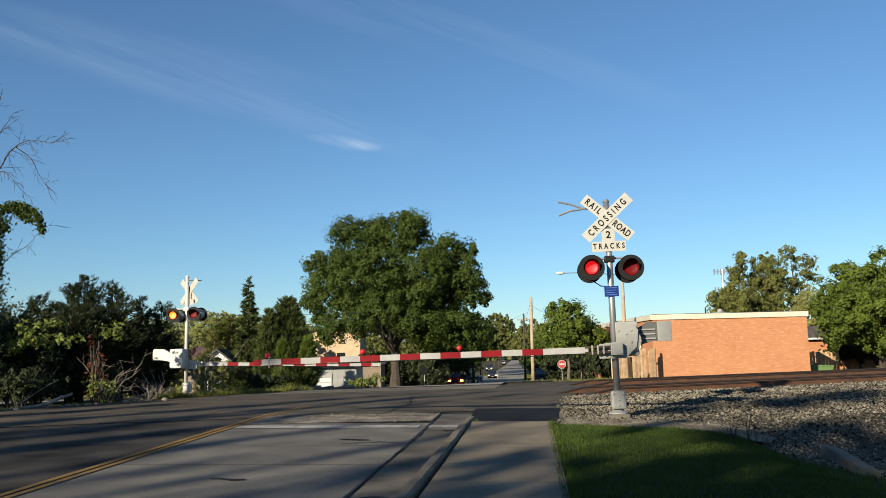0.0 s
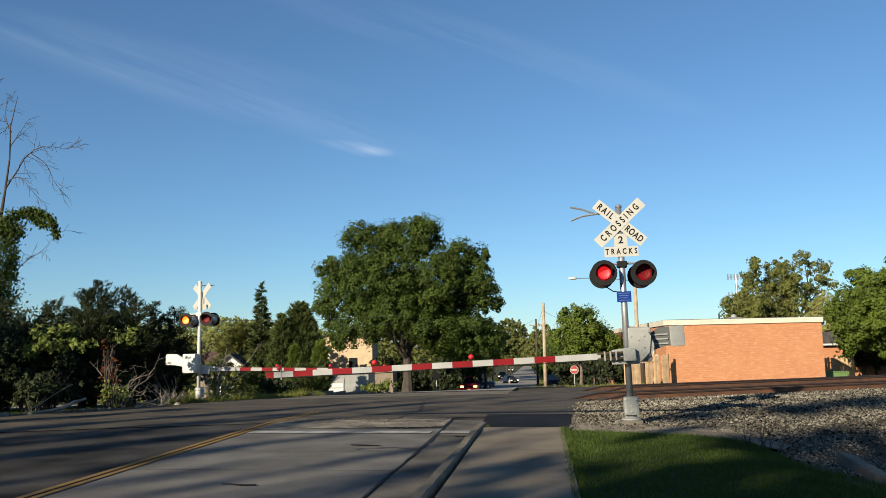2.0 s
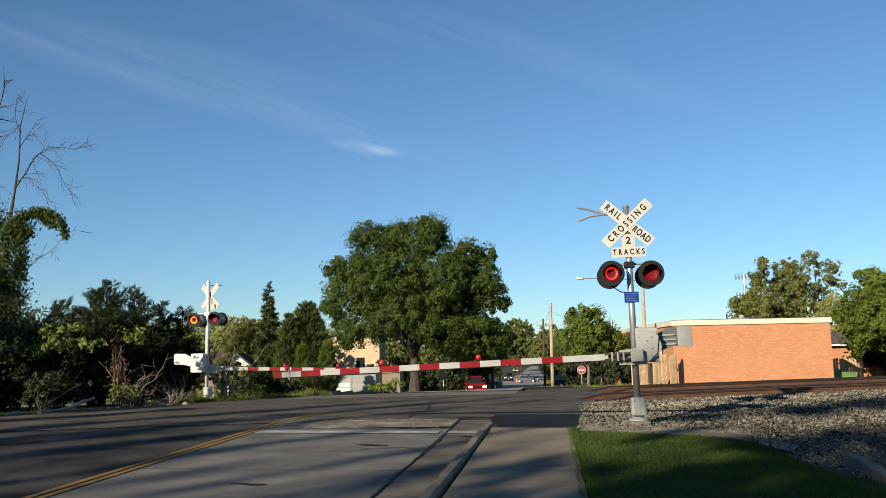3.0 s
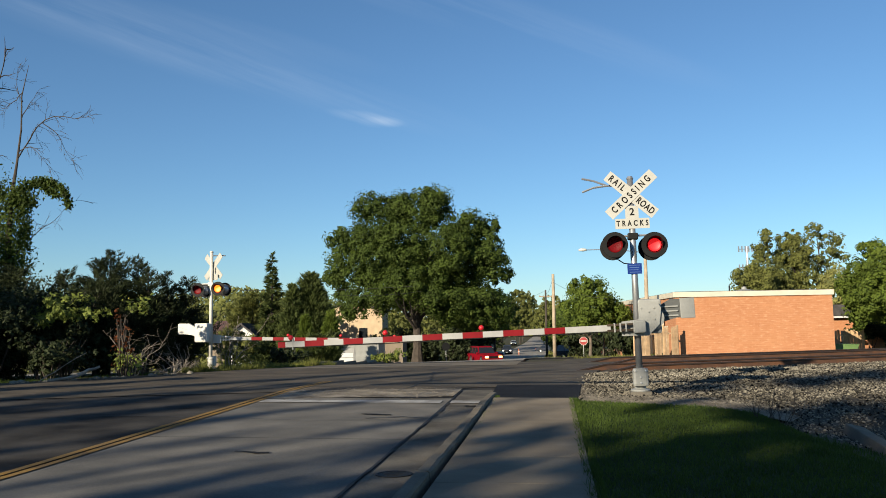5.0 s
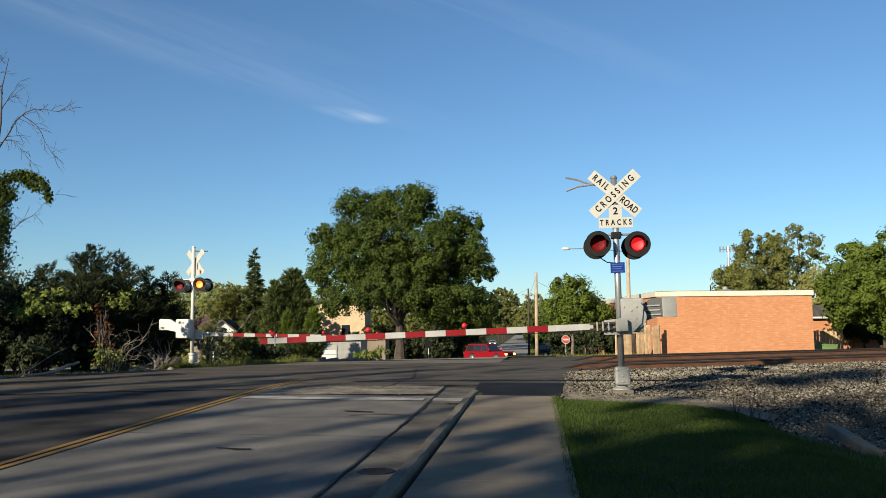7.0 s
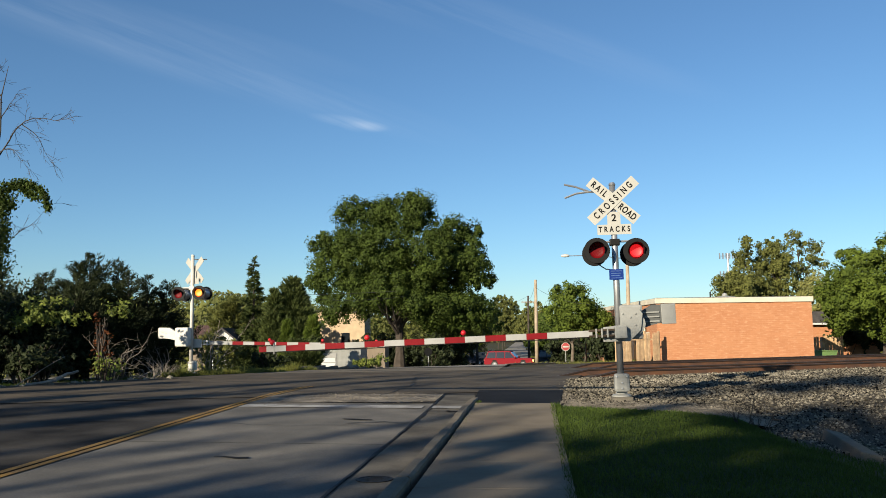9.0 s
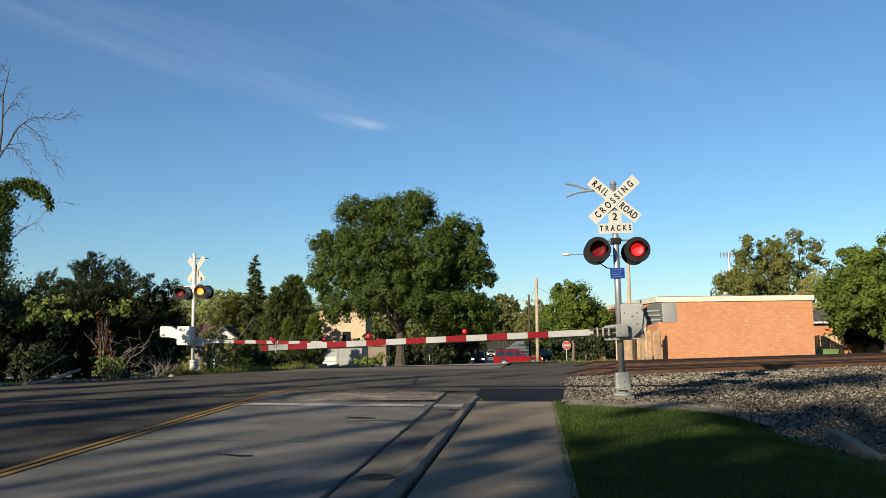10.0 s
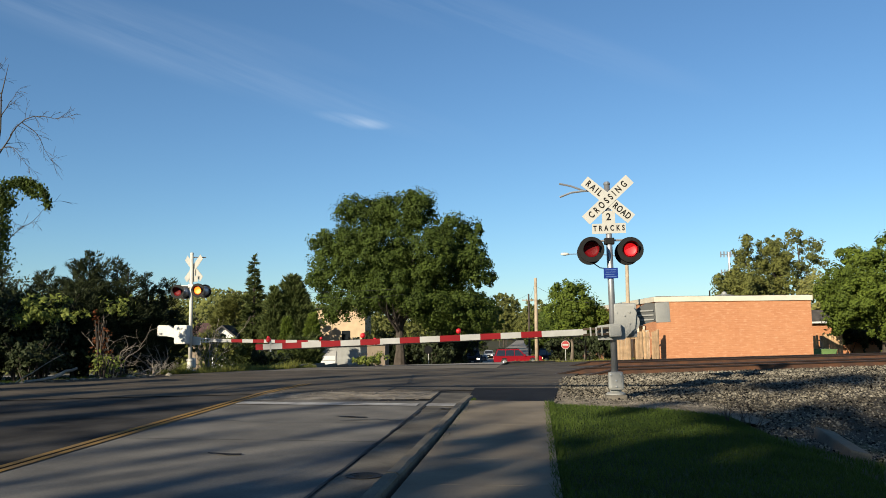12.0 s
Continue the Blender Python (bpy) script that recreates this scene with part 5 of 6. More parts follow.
def branch_log(x, y, yaw, length, r, material, label, lift=0.0, name="log"):
    t = thing(name, pose(x, y, gz(x, y) - 0.01, 0, -lift, yaw), label, "log", "fallen branches")
    rng = np.random.default_rng(int(abs(x * 100)))
    pts = [(length * i / 6, rng.normal(0, 0.03) * length, r * 0.9 + rng.normal(0, 0.012)) for i in range(7)]
    part("wood", tubed(pts, [r * (1 - 0.08 * i) for i in range(7)], 9), material, t)
    return t


branch_log(-11.3, 24.2, 30, 0.95, 0.07, BARK_PALE, "cut grey log lying beside the road", 20)
branch_log(-11.7, 23.9, 20, 0.8, 0.05, BARK_PALE, "cut grey branch lying beside the road", 6)
branch_log(-11.9, 23.7, 30, 1.5, 0.016, BARK_PALE, "thin bent grey branch beside the road", 32)
bare_shrub("bare_bush", -9.7, 28.8, 0.7, 1.3, 6, BARK_PALE, "heap of bare brushwood beside the signal", 99, 0.014)
branch_log(-9.9, 27.2, 30, 1.0, 0.02, BARK_PALE, "thin bent grey branch beside the road", 22)


def tufts(name, corners, count, h, material, label, seed, width=0.012, clump=0.0):
    """Blades of grass strewn over a four-cornered piece of land."""
    rng = np.random.default_rng(seed)
    a, b, c, d = [np.array(p, float) for p in corners]
    u, v = rng.uniform(0, 1, (count, 1)), rng.uniform(0, 1, (count, 1))
    P = a * (1 - u) * (1 - v) + b * u * (1 - v) + c * u * v + d * (1 - u) * v
    z = height(P[:, 0], P[:, 1]) + (0.02 if not clump else -0.05)
    hh = h * rng.uniform(0.5, 1.3, count)
    ang = rng.uniform(0, 6.283, count)
    if clump:
        hh *= np.array([0.25 + 1.5 * abs(noise.noise((x * 1.1, y * 1.1, seed))) + 0.5 * abs(noise.noise((x * 4, y * 4, seed))) for x, y in P])
    lean = rng.normal(0, 0.35, (count, 2)) * hh[:, None]
    w = width * rng.uniform(0.6, 1.3, count)
    dx = np.stack([np.cos(ang) * w, np.sin(ang) * w], -1)
    base = np.concatenate([P, z[:, None]], 1)
    v0, v1 = base.copy(), base.copy()
    v0[:, :2] -= dx
    v1[:, :2] += dx
    v2 = base + np.concatenate([lean, hh[:, None]], 1)
    ob = new(name, quads_mesh(name, np.stack([v0, v1, v2], 1).reshape(-1, 3), np.arange(3 * count).reshape(-1, 3), material))
    tagged(ob, label, "grass", kind="stuff")


tufts("lawn_grass", [on_road(0.36, 5.0), on_road(3.85, 5.0), on_road(3.3, 14.3), on_road(0.36, 15.4)], 60000, 0.05, GRASS, "short green lawn grass", 1, 0.006)
tufts("edge_grass", [on_road(0.26, 5.0), on_road(0.42, 5.0), on_road(0.42, 15.6), on_road(0.26, 15.6)], 3000, 0.07, GRASS, "grass leaning over the pavement's edge", 2, 0.007)
tufts("kerb_grass", [on_road(-1.14, 10.5), on_road(-1.04, 10.5), on_road(-1.04, 16.2), on_road(-1.12, 16.2)], 900, 0.04, GRASS, "weeds growing along the kerb", 3, 0.008)
tufts("verge_grass", [(-9.2, 28.6), (-10.4, 30.0), (-6.8, 41.5), (-5.2, 36.0)], 24000, 0.26, GRASS_DRY, "long yellowing grass on the verge", 4, 0.014, 1)
tufts("verge_grass", [(-12.8, 22.6), (-13.4, 24.4), (-10.0, 29.0), (-9.2, 27.6)], 4000, 0.14, GRASS, "sparse grass along the thicket's foot", 5, 0.010, 1)
tufts("verge_grass", [(5.0, 58), (14, 54), (14, 60), (6.5, 66)], 8000, 0.25, GRASS_DRY, "rough yellowing grass beyond the tracks", 6, 0.03, 1)
tufts("weeds", [(2.7, 15.0), (5.0, 13.4), (5.6, 14.4), (3.2, 16.2)], 1500, 0.07, GRASS, "sparse weeds in the gravel", 7, 0.008, 1)

tufts("weeds", [on_road(2.9, 7.0), on_road(6.5, 7.0), on_road(5.5, 12.5), on_road(2.7, 13.0)], 5000, 0.10, GRASS, "straggling weeds on the shaded bank", 8, 0.008, 1)
tufts("verge_grass", [on_road(-1.2, 92), on_road(4.5, 92), on_road(6.0, 200), on_road(-1.2, 200)], 9000, 0.18, GRASS_DRY, "mown grass beside the far road", 9, 0.05, 1)
tufts("verge_grass", [on_road(-16, 92), on_road(-10, 92), on_road(-10, 200), on_road(-18, 200)], 9000, 0.18, GRASS_DRY, "mown grass beside the far road", 10, 0.05, 1)
# stones and rubble along the thicket's edge
rng0 = np.random.default_rng(44)
for k in range(46):
    f = rng0.uniform(0, 1)
    x, y = -12.6 + 4.0 * f + rng0.normal(0, 0.15), 22.4 + 5.4 * f + rng0.normal(0, 0.15)
    bm = bmesh.new()
    bmesh.ops.create_icosphere(bm, subdivisions=1, radius=float(rng0.uniform(0.03, 0.08) if k % 9 else 0.13))
    for v in bm.verts:
        v.co *= float(rng0.uniform(0.7, 1.2))
        v.co.z *= 0.65
    rock = part("rock", bm, STONE, None, "pale broken rock beside the road", pose(x, y, gz(x, y) + 0.02))
    tagged(rock, "", "rock", "rubble along the thicket")
slab_t = thing("concrete_block", pose(6.25, 13.0, -0.62, 4, 14, -8.5), "weathered concrete block half buried in the bank", "concrete block")
part("block", boxed(-0.15, 0.15, -1.1, 0.75, -0.5, 0.16, 0.03), KERB, slab_t)

# ---- distance: rows of trees behind everything ----


def far_wood(name, x0, x1, y, ztop, zbot, material, label, seed, leaf=0.9, count=5200, depth=14.0):
    rng = np.random.default_rng(seed)
    x = rng.uniform(x0, x1, count)
    prof = np.array([noise.noise((v * 0.16, seed, 0)) * 0.5 + noise.noise((v * 0.45, seed, 5)) * 0.3 for v in x])
    top = zbot + (ztop - zbot) * (0.78 + 0.42 * prof)
    f = rng.uniform(0, 1, count) ** 0.7
    P = np.stack([x, y + rng.uniform(0, depth, count), zbot + (top - zbot) * f], -1)
    ob = new(name, leaves(name, P, np.tile([-0.4, -0.7, 0.5], (count, 1)), leaf, material, rng))
    tagged(ob, label, "woods", kind="stuff")


far_wood("far_woods", -62, -22, 100, 9.2, -3.0, LEAF_OLIVE, "distant olive green trees", 61, 0.34, 22000)
far_wood("far_woods", -36, -14, 80, 6.4, -2.5, LEAF_OLIVE, "distant olive green trees", 62, 0.4, 8000)
far_wood("far_woods", -26, 4, 110, 8.0, -3.2, LEAF_OLIVE, "distant olive green trees", 63, 0.36, 14000)
far_wood("far_woods", 40, 150, 150, 6.0, -3.2, LEAF_OLIVE, "distant olive green trees", 64, 0.8, 9000)
far_wood("far_woods", 17, 40, 130, 6.5, -3.2, LEAF, "distant green trees", 65, 0.6, 4500)
far_wood("far_woods", -400, 500, 420, 12.0, -2.0, LEAF_OLIVE, "hazy far woods", 66, 2.6, 12000, 30)
far_wood("far_woods", -160, -60, 60, 9.0, -2.0, LEAF, "trees beyond the thicket", 67, 0.9, 9000)
for i, (x, y, h, r, m) in enumerate([(4.6, 100, 9.3, 2.2, LEAF_B), (1.6, 96, 8.6, 2.4, LEAF_B), (3.2, 120, 9.2, 2.6, LEAF_OLIVE), (6.8, 172, 13.4, 3.2, LEAF_OLIVE), (20.4, 172, 12.0, 3.0, LEAF_OLIVE), (9.2, 205, 13.6, 3.4, LEAF_OLIVE), (16.6, 135, 6.4, 2.0, LEAF), (22.0, 190, 10.4, 3.0, LEAF_OLIVE), (30, 230, 10, 4, LEAF_OLIVE), (21.5, 300, 14.5, 4.0, LEAF_OLIVE), (28.5, 262, 13.5, 4.0, LEAF_OLIVE), (21.8, 285, 19.0, 5.0, LEAF_OLIVE), (25.5, 320, 20.0, 5.5, LEAF_OLIVE), (4.6, 118, 9.4, 2.4, LEAF_B), (6.0, 190, 13.5, 3.6, LEAF), (12.5, 240, 14, 4, LEAF_OLIVE)]):
    crown_tree("street_tree", x, y, gz(x, y), h * 0.7, 0.2, [(0, 0, h - r, r), (-r * 0.6, 0, h - 1.7 * r, r * 0.8), (r * 0.6, 0, h - 1.8 * r, r * 0.85), (0.2, 0, h - 2.3 * r, r * 0.8)], m, "green street tree down the road", 0.34 if y > 140 else 0.24, 13 if y > 140 else 26, 100 + i, 6, r, "trees down the road")

# ---- trees behind and beside the camera, which shade the foreground ----
SUN_U, SUN_V = (math.cos(radians(SUN_TO)), math.sin(radians(SUN_TO))), (-math.sin(radians(SUN_TO)), math.cos(radians(SUN_TO)))


def shade_tree(across, back, reach, w, near, dense, leaf, seed):
    """A roadside tree placed across and along the sun's bearing, w wide, whose crown's shadow falls from near to reach along that bearing."""
    h, low = ((v - back) * math.tan(radians(SUN_EL)) for v in (reach, near))
    low = max(low, 0.8)
    x, y = across * SUN_V[0] + back * SUN_U[0], across * SUN_V[1] + back * SUN_U[1]
    rng = np.random.default_rng(seed)
    t = thing("roadside_tree", pose(x, y, gz(x, y)), "leafy roadside tree shading the road", "tree", "roadside trees")
    bm = bmesh.new()
    branch_tree(bm, (0, 0, -0.1), (0.1, 0, h * 0.9), 0.02 * h, rng, 9, w * 0.55, 8)
    part("trunk", bm, BARK, t)
    lobes = []
    for k in range(9):
        f = (k + 0.5) / 9
        r = 0.5 * w * (0.45 + 0.35 * math.sin(math.pi * min(1.0, 0.25 + 0.75 * f)))
        a = k * 2.4
        off = 0.5 * w - r
        lobes.append((off * math.cos(a), off * math.sin(a), low + (h - low) * f, r, r, max(0.7 * r, (h - low) / 9)))
    P, Q = crown_points(lobes, dense, rng, 0.5, 0.7, 40)
    cr = new("crown", leaves("crown", P, Q, leaf, LEAF, rng))
    cr.parent = t


for i, row in enumerate([(-10.0, -52.0, 22.0, 6.5, -45, 17, 0.42), (-5.0, -45.0, 19.5, 6.4, -40, 17, 0.42), (-1.4, -38.0, 21.0, 5.6, -34, 22, 0.45), (1.2, -32.0, 19.5, 4.0, -30, 26, 0.45), (4.3, -29.0, 15.6, 2.6, -27, 24, 0.38), (3.3, -40.0, 17.4, 1.4, -10, 18, 0.34), (2.4, -37.0, 19.5, 1.8, -10, 26, 0.36),
                         (5.7, -30.0, 14.2, 1.3, -25, 28, 0.30), (6.3, -50.0, 19.3, 1.2, 17.4, 14, 0.28), (5.0, -52.0, 22.4, 1.6, 20.6, 14, 0.28), (3.9, -54.0, 25.4, 1.6, 22.8, 14, 0.28), (6.8, -44.0, 9.9, 1.0, -10, 24, 0.28), (8.15, -38.0, 13.5, 0.55, -15, 28, 0.28),
                         (9.4, -44.0, 8.0, 1.0, -10, 14, 0.26), (10.6, -38.0, 14.5, 0.7, -8, 16, 0.26), (12.7, -36.0, 20.0, 1.3, -20, 17, 0.28), (14.9, -30.0, 22.0, 1.8, -20, 15, 0.3), (17.1, -26.0, 20.0, 2.0, -20, 15, 0.32), (20.6, -10.0, 14.0, 2.8, -8, 18, 0.36),
                         (23.4, -8.0, 14.6, 3.2, -6, 18, 0.36), (27.6, -9.0, 20.0, 4.4, -7, 17, 0.38), (31.6, -9.0, 25.0, 5.0, -7, 17, 0.38), (36.0, -8.0, 28.0, 5.5, -6, 16, 0.38)]):
    shade_tree(*row, 200 + i)

# ---- buildings ----


def brick_building():
    b = thing("brick_building", pose(14.45, 55, -0.9), "low orange brick building with a cream roof edge", "building")
    part("wall", boxed(0, 10.3, 0, 22, -0.3, 4.06), BRICK, b, "orange brick walls")
    part("fascia", boxed(-0.10, 10.40, -0.10, 22.1, 4.06, 4.40, 0.02), FASCIA, b, "cream metal roof edge")
    part("roof", boxed(0.1, 10.2, 0.1, 21.9, 4.40, 4.44), ROOF, b)
    vent = part("roof_vent", lathe([(0.8, 0), (0.75, 0.12), (0.2, 0.2), (0.14, 0.36), (0.0, 0.42)], 14, pose(5.6, 3, 4.44)), GREY_PAINT, b, "low grey roof vent")
    part("vent_pipe", tubed([(4.1, 1.5, 4.4), (4.1, 1.5, 4.85)], 0.05, 8), BLACK, b)
    for k in range(3):
        d = part("side_door", boxed(-0.04, 0.02, 2.0 + 5 * k, 3.0 + 5 * k, 0.0, 2.1), WHITE_WALL, b, "pale side door")
        part("door_frame", boxed(-0.07, -0.045, 1.9 + 5 * k, 3.1 + 5 * k, 2.1, 2.2), FASCIA, d)

    wing = part("porch", boxed(-1.9, -0.003, 3.2, 3.5, -0.3, 2.5), BEIGE, b, "pale orange porch wall")
    part("porch_roof", boxed(-1.95, -0.12, 2.65, 5.0, 2.5, 2.58, 0.02), ROOF, wing)
    for k in range(5):
        part("porch_post", boxed(-1.9 + 0.42 * k, -1.8 + 0.42 * k, 2.7, 2.85, -0.3, 2.5), FASCIA, wing)
    for k in range(2):
        part("porch_door", boxed(-1.7 + 0.85 * k, -1.1 + 0.85 * k, 3.15, 3.197, -0.1, 2.1), FENCE, wing, "brown wooden door")
        part("porch_window", boxed(-1.6 + 0.85 * k, -1.2 + 0.85 * k, 3.12, 3.147, 1.3, 1.9), GLASS, wing)


brick_building()


def annexe():
    b = thing("brick_annexe", pose(28.0, 68, -1.5), "small brick annexe with a grey shingle roof", "building")
    part("wall", boxed(0, 8.0, 0, 8, -0.3, 3.3), BRICK, b)
    part("roof", slab([(-0.4, 3.3), (8.4, 3.3), (6.8, 4.3), (1.2, 4.3)], -0.4, 8.4), ROOF, b, "grey shingle hip roof")
    part("gutter", boxed(-0.45, 8.45, -0.48, -0.38, 3.22, 3.36), WHITE_WALL, b, "white gutter")
    for k in range(3):
        w = part("window", boxed(0.5 + 1.3 * k, 1.2 + 1.3 * k, -0.04, 0.02, 1.2, 2.2), GLASS, b)
        part("window_frame", boxed(0.44 + 1.3 * k, 1.26 + 1.3 * k, -0.07, -0.045, 1.1, 1.2), FASCIA, w)


annexe()


def board_fence(x0, y0, x1, y1, h, n, label, skip=()):
    yaw = math.degrees(math.atan2(y1 - y0, x1 - x0))
    ln = math.hypot(x1 - x0, y1 - y0)
    z0 = min(gz(x0, y0), gz(x1, y1)) - 0.06
    f = thing("board_fence", pose(x0, y0, z0, 0, 0, yaw), label, "fence")
    step = ln / n
    for k in range(n):
        if k in skip:
            continue
        part("board", boxed(k * step + 0.01, (k + 1) * step - 0.015, -0.012, 0.012, 0.05, h + 0.05 * ((k * 7) % 3 - 1), 0.004), FENCE, f)
    for k in range(0, n + 1, 6):
        part("post", boxed(k * step - 0.05, k * step + 0.05, 0.02, 0.12, 0, h + 0.1), FENCE, f)
    part("rail", boxed(0, ln, 0.015, 0.06, h * 0.75, h * 0.75 + 0.09), FENCE, f)


board_fence(11.2, 52.5, 14.3, 54.0, 1.9, 18, "weathered tan board fence beside the brick building", (6, 7, 11, 14))
board_fence(27.4, 64.0, 31.0, 64.0, 1.6, 18, "weathered tan board fence behind the tracks", (3, 9))
bin_t = thing("waste_bin", pose(26.2, 57.5, gz(26.2, 57.5)), "green steel waste container with sloped lid", "waste container")
part("body", slab([(-0.9, 0.0), (0.9, 0.0), (1.0, 0.36), (-1.0, 0.36)], -0.6, 0.6), GREEN_PAINT, bin_t)
part("lid", slab([(-1.02, 0.36), (1.02, 0.36), (1.02, 0.40), (-1.02, 0.45)], -0.64, 0.64), GREEN_PAINT, bin_t)


def house(x, y, yaw, w, d, h, roof_h, wall, label, gable_front=True, door=None, windows=(), roofing=None):
    t = thing("house", pose(x, y, gz(x, y) - 0.1, 0, 0, yaw), label, "house")
    part("wall", slab([(-w / 2, 0), (w / 2, 0), (w / 2, h), (0, h + roof_h), (-w / 2, h)], 0, d) if gable_front else boxed(-w / 2, w / 2, 0, d, 0, h), wall, t)
    for sgn in (-1, 1):
        if gable_front:
            part("roof", slab([(sgn * (w / 2 + 0.3), h - 0.3 * roof_h / (w / 2) + 0.02), (0, h + roof_h + 0.02), (0, h + roof_h + 0.16), (sgn * (w / 2 + 0.3), h - 0.3 * roof_h / (w / 2) + 0.16)], -0.3, d + 0.3), ROOF, t, "dark shingle roof")
    if not gable_front:
        bm = bmesh.new()
        pr = [(-0.4, h), (d / 2, h + roof_h), (d + 0.4, h)]
        va = [bm.verts.new((-w / 2 - 0.3, yy, zz)) for yy, zz in pr] + [bm.verts.new((w / 2 + 0.3, yy, zz)) for yy, zz in pr]
        for f in ((0, 1, 4, 3), (1, 2, 5, 4), (2, 0, 3, 5), (0, 2, 1), (3, 4, 5)):
            bm.faces.new([va[i] for i in f])
        part("roof", bm, roofing or ROOF, t, "dark shingle roof")
    if door:
        a, b_, c = door
        # door in a dimmer white than the panels, to imitate shade on it
        g = part("garage_door", boxed(a, b_, -0.05, 0.01, 0.05, c), ARM_WHITE, t, "white panelled garage door")
        for k in range(1, 4):
            part("door_panel", boxed(a + 0.08, b_ - 0.08, -0.07, -0.052, c * k / 4 - c * 0.18, c * k / 4 + c * 0.02), WHITE_WALL, g)
    for a, z in windows:
        g = part("window", boxed(a - 0.45, a + 0.45, -0.04, 0.01, z, z + 1.2), GLASS, t)
        part("window_frame", boxed(a - 0.55, a + 0.55, -0.06, -0.042, z - 0.1, z), WHITE_WALL, g)
    return t


house(-11.6, 92, 0, 7.0, 8, 6.2, 0.7, BEIGE, "two-storey beige house behind the maple", windows=((1.4, 3.0),))
house(-7.0, 56, 0, 3.6, 5, 1.75, 0.12, GREY_PAINT, "low garage with a white door", False, (-1.4, 0.2, 1.35))
house(-5.6, 66, 0, 2.8, 5, 2.2, 0.2, TAN, "low tan outbuilding under the maple", False)
house(-17.0, 66, 0, 5.0, 6, 2.9, 1.3, TAN, "small house with a dark red roof", False, roofing=ROOF_RED)
house(-15.2, 59, 0, 1.5, 4, 2.75, 0.6, WHITE_WALL, "white gabled end of a small house", True)
board_fence(17.2, 78, 24.5, 80, 1.8, 30, "dark board fence along the side street")

# ---- poles, wires, signs ----


def utility_pole(x, y, h, r, material, label, arm=True, lamp=None):
    t = thing("utility_pole", pose(x, y, gz(x, y) - 0.1, 0, 0.4, 0), label, "pole", "utility poles")
    part("pole", tubed([(0, 0, 0), (0, 0, h * 0.5), (0, 0, h)], [r, r * 0.88, r * 0.7], 10), material, t, smooth=True)
    if arm:
        part("crossarm", boxed(-0.9, 0.9, -0.06, 0.06, h - 0.9, h - 0.78), POLE_WOOD, t)
        for dx in (-0.8, -0.3, 0.3, 0.8):
            part("insulator", lathe([(0.03, 0), (0.05, 0.05), (0.03, 0.1), (0, 0.12)], 8, pose(dx, 0, h - 0.78)), GREY_PAINT, t)
    if lamp:
        a = part("lamp_arm", tubed([(0, 0, lamp[1] - 0.25), (lamp[0] * 0.4, 0, lamp[1] - 0.05), (lamp[0] * 0.8, 0, lamp[1]), (lamp[0], 0, lamp[1] - 0.02)], 0.03, 8), GALV, t)
        part("lamp_head", lathe([(0, -0.10), (0.12, -0.06), (0.15, 0.0), (0.12, 0.09), (0, 0.13)], 12, pose(lamp[0] - 0.1, 0, lamp[1] - 0.02) @ Matrix.Diagonal((2.1, 1, 1, 1))), WHITE_PAINT, a, "pale street lamp head", smooth=True)
    return t


utility_pole(8.45, 72, 7.6, 0.17, POLE_WOOD, "weathered wooden utility pole", False)
utility_pole(12.1, 112, 9.2, 0.16, BARK, "dark wooden utility pole with a crossarm", True)
utility_pole(6.3, 150, 8.5, 0.16, BARK, "dark wooden utility pole with a crossarm", True)
utility_pole(10.4, 190, 9.0, 0.16, BARK, "dark wooden utility pole with a crossarm", True)
utility_pole(13.15, 57.5, 7.6, 0.16, POLE_WOOD, "pale wooden pole carrying a street lamp", False, (-4.2, 7.5))


def wire(a, b, sag, label="thin black overhead wire"):
    pts = [tuple(Vector(a).lerp(Vector(b), i / 12) - Vector((0, 0, sag * 4 * (i / 12) * (1 - i / 12)))) for i in range(13)]
    t = tagged(part("overhead_wire", tubed(pts, 0.012, 4), WIRE, None), label, "wire", "overhead wires")


wire((12.1, 112, 6.4), (6.3, 150, 5.2), 0.5)
wire((8.45, 72, 5.6), (12.1, 112, 6.2), 0.6)
wire((10.2, 56, 3.2), (8.45, 72, 5.3), 0.3)
wire((-24, 60, 4.9), (-3.0, 62, 4.6), 0.35)
wire((-9.0, 57, 3.9), (-2.5, 62, 4.2), 0.2)


def stop_sign(x, y, yaw, z, label, front=True):
    t = thing("stop_sign", pose(x, y, gz(x, y) - 0.1, 0, 0, yaw), label, "road sign", "road signs")
    part("post", tubed([(0, 0.02, 0), (0, 0.02, z + 0.2)], 0.03, 8), GALV, t)
    # a sign seen from behind is black: its shade is put into the colour
    p = part("plate", slab([(a, c + z) for a, c in octagon(0.38)], -0.012, -0.006), SIGN_WHITE if front else BLACK, t)
    part("face", slab([(a, c + z) for a, c in octagon(0.345)], -0.016, -0.013), SIGN_RED if front else BLACK, p)
    if front:
        part("text_bar", boxed(-0.25, 0.25, -0.019, -0.017, z - 0.07, z + 0.07), SIGN_WHITE, p)
    return t


